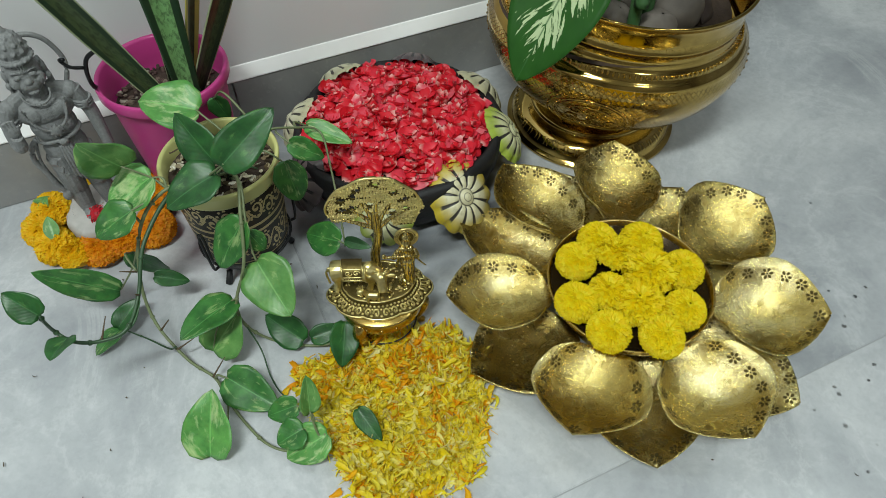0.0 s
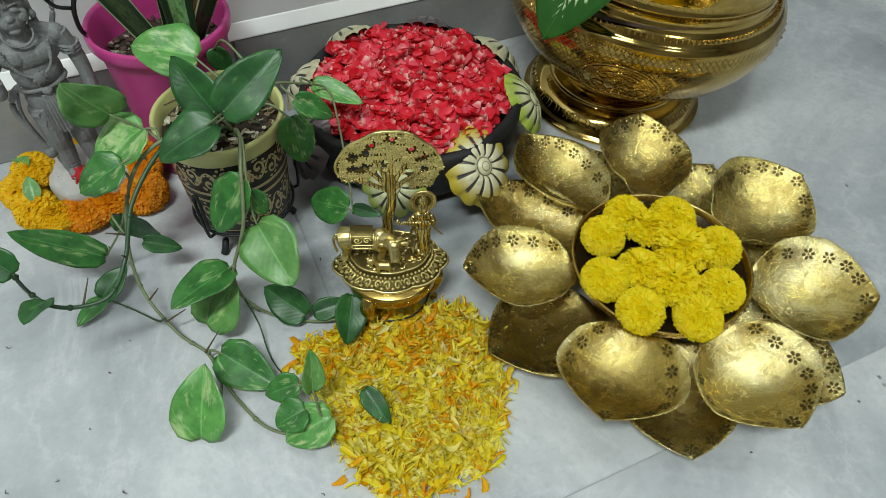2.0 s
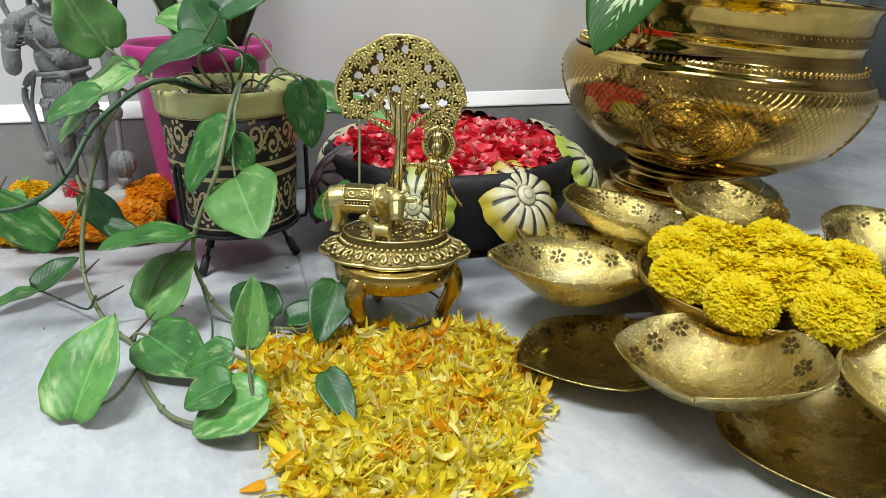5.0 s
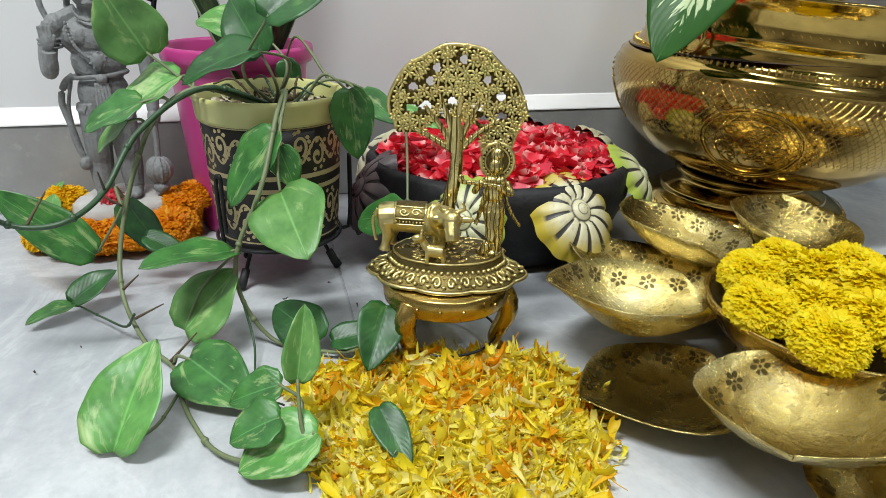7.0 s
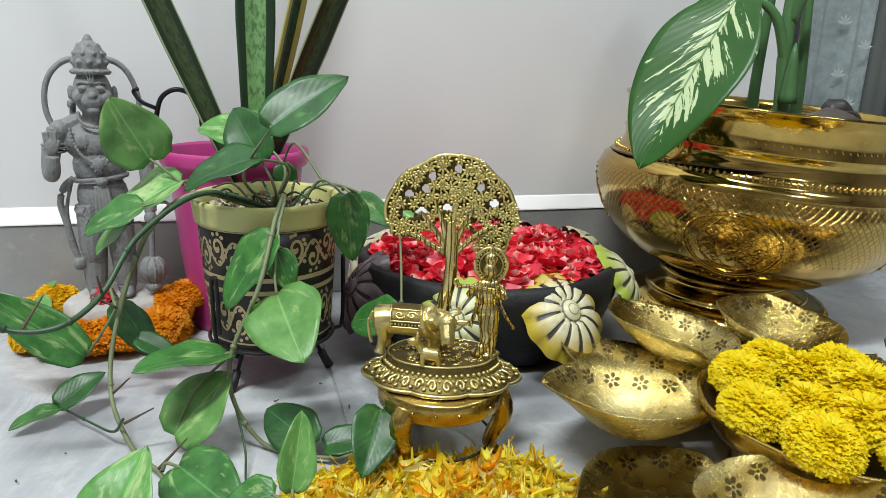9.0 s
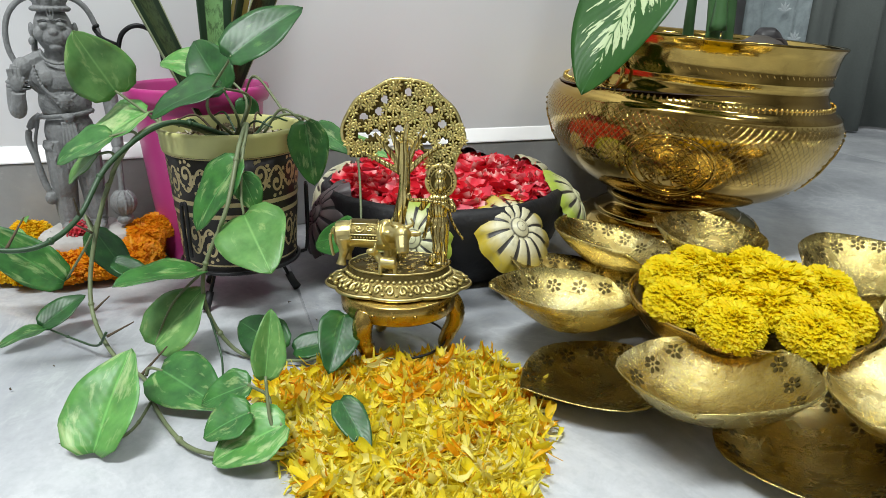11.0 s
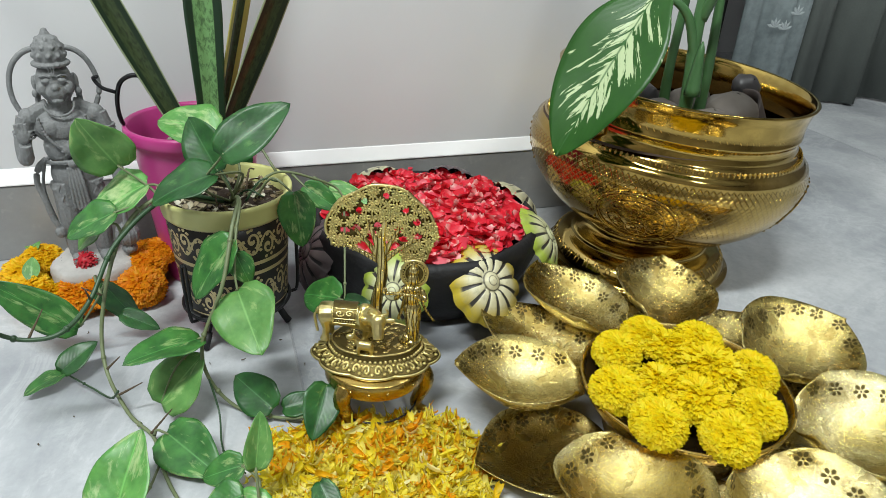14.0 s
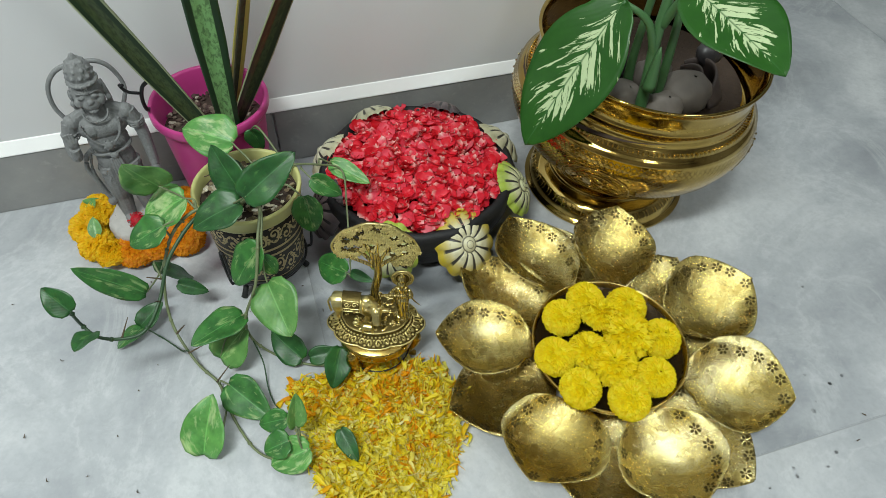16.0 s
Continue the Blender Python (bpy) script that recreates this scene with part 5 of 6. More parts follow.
def scrolls(z_mid, half, count, seed):
    """A running vine with a curl and small leaves in every bend."""
    rnd, m = random.Random(seed), Mesher()
    ribbon(m, [(a, z_mid + half * 0.62 * math.sin(count * a), 1.0) for a in steps(0, 2 * math.pi, 30 * count)], 0.0010)
    for i in range(2 * count):
        a0 = (i + 0.5) * math.pi / count
        up = 1 if i % 2 == 0 else -1
        cz, ra, rz = z_mid - up * half * 0.28, 0.115 * 11 / count, half * 0.58
        ribbon(m, [(a0 + ra * (1 - s) * math.cos(up * (9.0 * s - 1.2)), cz + rz * (1 - s) * math.sin(up * (9.0 * s - 1.2)) * -1, 1.2 - 0.3 * s) for s in steps(0, 0.9, 26)], 0.00112)
        for k in range(9):
            b = 2 * math.pi * k / 9 + rnd.uniform(-0.3, 0.3)
            q, w = a0 + ra * 1.1 * math.cos(b), cz + rz * 1.1 * math.sin(b)
            ribbon(m, [(q + 0.042 * s * math.cos(b + 0.9 * s), max(z_mid - half * 1.02, min(z_mid + half * 1.02, w + 0.0030 * s * math.sin(b + 0.9 * s))), 2.0 * math.sin(math.pi * (0.1 + 0.85 * s))) for s in steps(0, 1, 6)], 0.00112)
        for k in range(3):
            b = math.pi * (0.25 + 0.25 * k) * up
            ribbon(m, [(a0 + 0.032 * s * math.cos(b), cz + 0.0026 * s * math.sin(b), 1.8 * math.sin(math.pi * (0.1 + 0.85 * s))) for s in steps(0, 1, 5)], 0.00112)
    return m


part("gold_print", scrolls(0.1275, 0.0165, 11, 1).mesh("gold_print", FILIGREE, False), pot, None, "dull gold scroll print")
part("gold_print", scrolls(0.0715, 0.0190, 11, 2).mesh("gold_print", FILIGREE, False), pot, None, "dull gold scroll print")
bands = Mesher()
for z0, z1 in ((0.1045, 0.1085), (0.0935, 0.0975), (0.0485, 0.0500), (0.1462, 0.1472)):
    bands.grid(lambda u, v: on_pot(v, z0 + (z1 - z0) * u, 0.0003), [0.0, 1.0], steps(0, 2 * math.pi * 71 / 72, 72), True)
part("gold_band", bands.mesh("gold_band", FILIGREE), pot, None, "plain dull gold bands")

pot_fill = Mesher().lathe([(0.001, 0.152), (0.03, 0.153), (0.0575, 0.150)], 36)
solo("soil", pot_fill.mesh("soil", SOIL), Matrix.Translation((*POT_AT, 0)), "dark soil in the printed pot", "soil")
litter_rnd, litter = random.Random(12), Mesher()
for i in range(190):
    r, a = 0.052 * math.sqrt(litter_rnd.random()), litter_rnd.uniform(0, 6.28)
    t = Matrix.Translation((POT_AT[0] + r * math.cos(a), POT_AT[1] + r * math.sin(a), 0.155 + 0.004 * litter_rnd.random())) @ Euler([litter_rnd.uniform(-0.7, 0.7) for _ in range(2)] + [litter_rnd.uniform(0, 6)]).to_matrix().to_4x4()
    n = litter_rnd.uniform(0.003, 0.0075)
    litter.grid(lambda u, v: t @ Vector(((u - 0.5) * n * 1.5, v * n * 0.5 * math.sin(0.4 + 2.4 * u), n * 0.5 * (u - 0.5) ** 2 + n * 0.2 * v * v)), [0, 0.35, 0.7, 1], [-1, 0, 1])
solo("dry_petals", litter.mesh("dry_petals", DRY_PETAL), Matrix.Identity(4), "pale dry petals and chips lying on the soil", "petals", kind="stuff")

pothos = thing("pothos", Matrix.Translation((*POT_AT, 0.155)), "trailing variegated pothos spilling from the pot over the floor", "plant")
POTHOS_FROM = Matrix.Translation((-POT_AT[0], -POT_AT[1], -0.155))


def vine(points, radius, mat, name="stem"):
    pts = [POTHOS_FROM @ p for p in smooth_line(points, 7)]
    m = Mesher().tube(pts, lambda u: radius * (0.88 - 0.28 * u), 8)
    for i in range(5, len(pts) - 2, 11):
        m.ball(pts[i], radius * 1.15, 7, 5)
    part(name, m.mesh(name, mat), pothos)


def pothos_leaf(base, tip, half, face, mat, stalk=None, droop=0.12, cup=0.22, twist=0.0, pale=True):
    """A heart-shaped leaf from base to tip, with its stalk from the vine."""
    m, n = aim(base, tip, face)
    ob = part("leaf", leaf_mesh("leaf", mat, n, half, heart, droop, cup, twist, 0.05, 16, 11), pothos, POTHOS_FROM @ m)
    thicken(ob, 0.0004)
    if stalk:
        b, s = Vector(base), Vector(stalk)
        d = (b - Vector(tip)).normalized() * (b - s).length * 0.25
        mid = b.lerp(s, 0.5) + d + Vector((0, 0, 0.12 * (b - s).length))
        m2 = Mesher().tube([POTHOS_FROM @ p for p in smooth_line((s, mid, b + (Vector(tip) - b) * 0.04), 6)], lambda u: 0.0015 - 0.0005 * u, 7)
        part("leaf_stalk", m2.mesh("leaf_stalk", STEM_LIGHT), pothos)


HEART = (-0.262, 0.500, 0.158)
vine((HEART, (-0.238, 0.473, 0.176), (-0.231, 0.445, 0.163), (-0.227, 0.410, 0.121), (-0.241, 0.391, 0.073), (-0.237, 0.386, 0.038), (-0.217, 0.390, 0.006), (-0.180, 0.386, 0.005), (-0.145, 0.388, 0.012), (-0.128, 0.394, 0.034)), 0.0023, STEM_LIGHT)
vine(((-0.256, 0.492, 0.158), (-0.234, 0.468, 0.177), (-0.226, 0.44, 0.155), (-0.222, 0.425, 0.128), (-0.218, 0.419, 0.113)), 0.0017, STEM_LIGHT)
vine((HEART, (-0.296, 0.455, 0.177), (-0.317, 0.402, 0.154), (-0.319, 0.361, 0.121), (-0.322, 0.328, 0.110), (-0.342, 0.314, 0.108), (-0.361, 0.306, 0.116), (-0.378, 0.310, 0.124), (-0.376, 0.306, 0.148), (-0.370, 0.302, 0.166)), 0.0026, STEM_DARK)
vine(((-0.270, 0.490, 0.160), (-0.305, 0.455, 0.176), (-0.335, 0.432, 0.145), (-0.354, 0.412, 0.075), (-0.342, 0.385, 0.030), (-0.302, 0.355, 0.008), (-0.266, 0.337, 0.005), (-0.247, 0.316, 0.004), (-0.217, 0.288, 0.004), (-0.186, 0.267, 0.005), (-0.154, 0.262, 0.009), (-0.122, 0.268, 0.018)), 0.0023, STEM_LIGHT)
vine(((-0.335, 0.432, 0.145), (-0.362, 0.424, 0.085), (-0.390, 0.418, 0.042)), 0.0016, STEM_LIGHT)
vine((( -0.255, 0.52, 0.158), (-0.235, 0.548, 0.174), (-0.205, 0.575, 0.16), (-0.183, 0.59, 0.142), (-0.163, 0.545, 0.13), (-0.147, 0.50, 0.105), (-0.140, 0.478, 0.075)), 0.0017, STEM_LIGHT)
vine(((-0.237, 0.386, 0.038), (-0.222, 0.372, 0.012), (-0.206, 0.345, 0.004), (-0.188, 0.325, 0.004), (-0.17, 0.318, 0.006)), 0.0011, STEM_DARK)
vine(((-0.310, 0.358, 0.028), (-0.325, 0.364, 0.012), (-0.355, 0.376, 0.008), (-0.388, 0.385, 0.010)), 0.0013, STEM_DARK)
vine(((-0.243, 0.312, 0.005), (-0.236, 0.278, 0.004), (-0.242, 0.252, 0.006)), 0.0014, STEM_LIGHT)
vine(((-0.240, 0.392, 0.075), (-0.262, 0.378, 0.05), (-0.272, 0.362, 0.020)), 0.0013, STEM_LIGHT)

pothos_leaf((-0.229, 0.436, 0.232), (-0.183, 0.470, 0.275), 0.021, (0.25, -0.62, 0.72), POTHOS_DARK, HEART)
pothos_leaf((-0.252, 0.468, 0.203), (-0.292, 0.488, 0.244), 0.021, (-0.35, -0.6, 0.72), POTHOS_DARK, HEART)
pothos_leaf((-0.244, 0.448, 0.209), (-0.290, 0.415, 0.199), 0.023, (-0.1, -0.45, 0.88), POTHOS_DARK, HEART, 0.25)
pothos_leaf((-0.288, 0.532, 0.214), (-0.348, 0.528, 0.230), 0.027, (-0.1, -0.45, 0.88), POTHOS_PALE, HEART, 0.2)
pothos_leaf((-0.345, 0.458, 0.199), (-0.358, 0.432, 0.248), 0.027, (0.05, -0.78, 0.62), POTHOS_LIME, (-0.306, 0.455, 0.176), 0.06, 0.12)
pothos_leaf((-0.322, 0.462, 0.184), (-0.368, 0.434, 0.160), 0.026, (-0.3, -0.6, 0.74), POTHOS_PALE, (-0.306, 0.455, 0.176))
pothos_leaf((-0.335, 0.430, 0.168), (-0.372, 0.405, 0.152), 0.020, (-0.2, -0.6, 0.78), POTHOS, (-0.318, 0.442, 0.165))
pothos_leaf((-0.352, 0.432, 0.152), (-0.378, 0.420, 0.130), 0.013, (-0.4, -0.7, 0.6), POTHOS_LIME, (-0.335, 0.432, 0.145))
pothos_leaf((-0.374, 0.441, 0.082), (-0.352, 0.452, 0.026), 0.018, (-0.15, -0.75, 0.65), POTHOS_DARK, (-0.351, 0.410, 0.09))
pothos_leaf((-0.350, 0.428, 0.058), (-0.315, 0.435, 0.044), 0.010, (0, -0.5, 0.85), POTHOS_DARK)
pothos_leaf((-0.392, 0.417, 0.040), (-0.458, 0.392, 0.096), 0.020, (-0.4, -0.62, 0.68), POTHOS, None, 0.03, 0.1)
pothos_leaf((-0.229, 0.440, 0.153), (-0.263, 0.412, 0.101), 0.021, (-0.35, -0.85, 0.4), POTHOS, (-0.230, 0.450, 0.164))
pothos_leaf((-0.225, 0.434, 0.142), (-0.212, 0.432, 0.112), 0.012, (0.4, -0.85, 0.3), POTHOS)
pothos_leaf((-0.218, 0.419, 0.113), (-0.176, 0.371, 0.088), 0.029, (0.05, -0.72, 0.69), POTHOS_LIME, None, 0.06, 0.1)
pothos_leaf((-0.247, 0.397, 0.071), (-0.282, 0.340, 0.084), 0.021, (-0.15, -0.35, 0.92), POTHOS, (-0.240, 0.392, 0.075), 0.1)
pothos_leaf((-0.271, 0.361, 0.020), (-0.242, 0.388, 0.062), 0.027, (-0.35, -0.9, 0.25), POTHOS_LIME, None, 0.05, 0.14)
pothos_leaf((-0.177, 0.387, 0.014), (-0.226, 0.407, 0.028), 0.019, (-0.05, -0.6, 0.8), POTHOS_DARK, (-0.19, 0.387, 0.006))
pothos_leaf((-0.170, 0.392, 0.012), (-0.135, 0.405, 0.022), 0.012, (-0.1, -0.6, 0.8), POTHOS_DARK)
pothos_leaf((-0.128, 0.396, 0.046), (-0.126, 0.354, 0.020), 0.017, (0.35, -0.55, 0.75), POTHOS_DARK, (-0.130, 0.394, 0.03), 0.1, 0.35)
pothos_leaf((-0.248, 0.332, 0.018), (-0.187, 0.305, 0.014), 0.023, (0.0, -0.45, 0.9), POTHOS, (-0.262, 0.334, 0.010), 0.08)
pothos_leaf((-0.243, 0.250, 0.005), (-0.246, 0.296, 0.056), 0.028, (-0.1, -0.82, 0.55), POTHOS_PALE, None, 0.1, 0.3)
pothos_leaf((-0.142, 0.286, 0.050), (-0.143, 0.304, 0.090), 0.011, (0.6, -0.75, 0.25), POTHOS_LIME, (-0.130, 0.274, 0.016), 0.05, 0.4)
pothos_leaf((-0.100, 0.304, 0.030), (-0.072, 0.277, 0.016), 0.0105, (0.1, -0.45, 0.88), POTHOS_DARK)
pothos_leaf((-0.126, 0.276, 0.026), (-0.166, 0.252, 0.012), 0.021, (0.0, -0.4, 0.9), POTHOS_PALE, (-0.150, 0.272, 0.012), 0.14)
pothos_leaf((-0.150, 0.278, 0.030), (-0.176, 0.262, 0.022), 0.017, (-0.1, -0.4, 0.9), POTHOS, (-0.150, 0.272, 0.012), 0.2)
pothos_leaf((-0.160, 0.300, 0.036), (-0.192, 0.288, 0.026), 0.014, (-0.2, -0.6, 0.75), POTHOS, (-0.142, 0.275, 0.014), 0.15)
pothos_leaf((-0.145, 0.478, 0.082), (-0.194, 0.496, 0.070), 0.020, (-0.1, -0.65, 0.76), POTHOS, (-0.140, 0.478, 0.075))
pothos_leaf((-0.140, 0.480, 0.082), (-0.110, 0.470, 0.086), 0.007, (0, -0.6, 0.8), POTHOS_DARK)
pothos_leaf((-0.202, 0.600, 0.142), (-0.146, 0.585, 0.136), 0.013, (0.1, -0.5, 0.85), POTHOS_PALE, (-0.205, 0.575, 0.16))
pothos_leaf((-0.198, 0.505, 0.175), (-0.188, 0.496, 0.120), 0.018, (0.35, -0.85, 0.4), POTHOS, (-0.240, 0.510, 0.162), 0.12, 0.3)
pothos_leaf((-0.205, 0.545, 0.164), (-0.168, 0.548, 0.142), 0.013, (0.2, -0.7, 0.7), POTHOS, (-0.222, 0.558, 0.168))
pothos_leaf((-0.392, 0.384, 0.012), (-0.372, 0.412, 0.034), 0.014, (-0.2, -0.85, 0.5), POTHOS_DARK)
pothos_leaf((-0.390, 0.384, 0.011), (-0.405, 0.350, 0.012), 0.011, (-0.1, -0.3, 0.95), POTHOS)
pothos_leaf((-0.370, 0.302, 0.166), (-0.396, 0.306, 0.190), 0.014, (0, -0.5, 0.87), POTHOS_DARK)
pothos_leaf((-0.362, 0.304, 0.128), (-0.362, 0.276, 0.140), 0.014, (-0.1, -0.4, 0.9), POTHOS_DARK)
for a, b in (((-0.351, 0.41, 0.09), (-0.362, 0.40, 0.102)), ((-0.319, 0.361, 0.121), (-0.312, 0.35, 0.138)), ((-0.342, 0.314, 0.108), (-0.337, 0.33, 0.128)), ((-0.308, 0.356, 0.026), (-0.29, 0.366, 0.036)), ((-0.266, 0.335, 0.010), (-0.254, 0.352, 0.026)), ((-0.327, 0.37, 0.04), (-0.318, 0.378, 0.05))):
    part("root", Mesher().tube(smooth_line([POTHOS_FROM @ Vector(a), POTHOS_FROM @ Vector(a).lerp(Vector(b), 0.5), POTHOS_FROM @ Vector(b)], 3), lambda u: 0.0012 - 0.0007 * u, 6).mesh("root", TWIG), pothos, None, "short brown aerial root")
for k in range(7):
    a = 0.9 * k
    p0 = Vector((POT_AT[0] + 0.02 * math.cos(a), POT_AT[1] + 0.02 * math.sin(a), 0.154))
    p1 = Vector((POT_AT[0] + 0.052 * math.cos(a + 0.5), POT_AT[1] + 0.045 * math.sin(a + 0.5), 0.170))
    vine((p0, p0.lerp(p1, 0.5) + Vector((0, 0, 0.012)), p1), 0.0013, TWIG if k % 2 else STEM_DARK)

# ---- magenta pot with snake plant ----
PINK_AT = (-0.3715, 0.629)
pink = thing("plant_pot", Matrix.Translation((*PINK_AT, 0)), "magenta plastic plant pot with a black wire hook", "plant pot")
part("body", Mesher().lathe([(0.002, 0.0), (0.051, 0.0), (0.053, 0.003), (0.0605, 0.08), (0.0675, 0.165), (0.0685, 0.172), (0.0735, 0.174), (0.0755, 0.1785), (0.0755, 0.187), (0.0742, 0.190), (0.0715, 0.1902), (0.0695, 0.187), (0.066, 0.16), (0.062, 0.12), (0.002, 0.12)], 72).mesh("body", MAGENTA), pink)
hook = Mesher().tube(smooth_line(((-0.061, -0.040, 0.190), (-0.055, -0.05, 0.197), (-0.052, -0.056, 0.210), (-0.047, -0.06, 0.228), (-0.040, -0.06, 0.243), (-0.028, -0.056, 0.250), (-0.016, -0.05, 0.246), (-0.010, -0.046, 0.232), (-0.009, -0.044, 0.215)), 7), 0.0024, 8)
hook.tube(smooth_line(((-0.047, -0.062, 0.232), (-0.056, -0.07, 0.238), (-0.062, -0.072, 0.247), (-0.056, -0.074, 0.25)), 5), 0.0020, 8)
part("wire_hook", hook.mesh("wire_hook", WIRE), pink, None, "black bent wire hook")
pink_soil = Mesher().lathe([(0.001, 0.152), (0.035, 0.154), (0.066, 0.149)], 36)
solo("soil", pink_soil.mesh("soil", SOIL), Matrix.Translation((*PINK_AT, 0)), "dark soil in the magenta pot", "soil")
chip_rnd, chips = random.Random(21), Mesher()
for i in range(230):
    r, a = 0.062 * math.sqrt(chip_rnd.random()), chip_rnd.uniform(0, 6.28)
    n = chip_rnd.uniform(0.0015, 0.0055)
    chips.ball((PINK_AT[0] + r * math.cos(a), PINK_AT[1] + r * math.sin(a), 0.154), (n, n * chip_rnd.uniform(0.5, 1), n * 0.6), 6, 5, Euler((0, chip_rnd.uniform(-0.6, 0.6), a)).to_matrix(), 0.6, i)
solo("bark_chips", chips.mesh("bark_chips", CHIP, False), Matrix.Identity(4), "brown bark chips and crumbs over the soil", "mulch", kind="stuff")

snake = thing("snake_plant", Matrix.Translation((*PINK_AT, 0.152)), "tall snake plant with banded sword-shaped leaves", "plant")
SNAKE_FROM = Matrix.Translation((-PINK_AT[0], -PINK_AT[1], -0.152))


def sword(u):
    return (0.62 + 0.38 * min(1, u / 0.35)) * (1 if u < 0.7 else max(0.0, 1 - ((u - 0.7) / 0.3) ** 1.6))


def snake_leaf(base, tip, half, face, mat, droop=0.0, cup=0.35):
    m, n = aim(base, tip, face)
    ob = part("leaf", leaf_mesh("leaf", mat, n, half, sword, droop, cup, 0.25, 0.05, 24, 13), snake, SNAKE_FROM @ m)
    thicken(ob, 0.0016)


snake_leaf((-0.330, 0.578, 0.150), (-0.452, 0.470, 0.560), 0.0120, (0.62, -0.70, 0.3), SNAKE_DARK, 0.02)
snake_leaf((-0.340, 0.590, 0.150), (-0.455, 0.500, 0.520), 0.0100, (0.3, -0.9, 0.3), SNAKE_DARK)
snake_leaf((-0.330, 0.597, 0.150), (-0.288, 0.548, 0.620), 0.0175, (0.5, -0.86, 0.05), SNAKE_GREEN, 0.0, 0.2)
snake_leaf((-0.345, 0.618, 0.150), (-0.195, 0.570, 0.600), 0.0120, (0.95, -0.3, 0.0), SNAKE_GOLD)
snake_leaf((-0.340, 0.610, 0.150), (-0.130, 0.580, 0.560), 0.0125, (0.72, -0.66, -0.1), SNAKE_DARK)
snake_leaf((-0.372, 0.650, 0.150), (-0.320, 0.640, 0.600), 0.012, (0.2, -0.97, 0.05), SNAKE_DARK)
pothos_leaf((-0.300, 0.592, 0.182), (-0.288, 0.590, 0.150), 0.012, (0.3, -0.9, 0.3), POTHOS_DARK, (-0.235, 0.548, 0.174))

# ---- grey statue ringed with marigolds ----
st = Mesher()
st.ball((0, 0.003, 0.0475), (0.038, 0.030, 0.004), 22, 9)
# legs with anklets, feet
for sx in (-1, 1):
    st.tube(smooth_line(((0.0150 * sx, -0.002, 0.048), (0.0150 * sx, 0.001, 0.066), (0.0145 * sx, 0.002, 0.084), (0.0140 * sx, -0.001, 0.100), (0.0135 * sx, 0.0, 0.140)), 5), lambda u: 0.0080 + 0.0032 * math.sin(min(1, u * 2.6) * math.pi * 0.5) + 0.0035 * u, 14)
    st.ball((0.0155 * sx, -0.011, 0.0515), (0.0075, 0.0145, 0.0048))
    for z in (0.0555, 0.0590):
        st.tube([(0.0150 * sx + 0.0092 * math.cos(a), 0.0092 * math.sin(a), z) for a in steps(0, 5.9, 18)], 0.0014, 6, True)
# wrapped cloth with folds that sweep to the middle
def wrap(u, v):
    z = 0.170 - 0.054 * u
    r = 0.0275 + 0.0025 * math.sin(math.pi * u) - 0.0015 * u
    fold = 0.0011 * math.sin(26 * u + 5 * math.cos(v)) + 0.0006 * math.sin(11 * v)
    dip = 0.010 * u * abs(math.cos(v)) ** 2
    return ((r + fold) * math.cos(v), (0.0185 + fold) * math.sin(v) - 0.001, z + dip - 0.003)
st.grid(wrap, steps(0, 1, 26), [2 * math.pi * j / 48 for j in range(48)], True)
st.ball((0, 0, 0.148), (0.0255, 0.0170, 0.026), 18, 12)
for k in range(5):
    st.tube(smooth_line(((-0.005 + 0.0025 * k, -0.0190, 0.160), (-0.006 + 0.0035 * k, -0.0215, 0.140), (-0.006 + 0.0038 * k, -0.0180, 0.108 + 0.003 * abs(k - 2))), 5), 0.0021, 6)
st.tube([(0.0258 * math.cos(a), -0.001 + 0.0176 * math.sin(a), 0.1665 + 0.002 * math.cos(a)) for a in steps(0, 6.1, 36)], 0.0021, 7, True)
st.ball((0.001, -0.0205, 0.1645), (0.0060, 0.0035, 0.0045))
# trunk of the body, chest, neck
st.ball((0, 0.0, 0.178), (0.0262, 0.0165, 0.025), 18, 12)
st.ball((0, 0.0, 0.200), (0.0330, 0.0180, 0.0205), 20, 12)
for sx in (-1, 1):
    st.ball((0.0135 * sx, -0.0095, 0.2010), (0.0150, 0.0090, 0.0110), 14, 10)
    st.ball((0.0335 * sx, 0.0, 0.2110), (0.0105, 0.0105, 0.0100), 14, 10)
    st.tube(((0.012 * sx, 0.002, 0.222), (0.030 * sx, 0.001, 0.214)), 0.0075, 10)
st.ball((0, -0.0165, 0.1735), (0.0018, 0.0018, 0.0022))
st.tube(((0, 0.002, 0.208), (0, 0.001, 0.235)), 0.0120, 14)
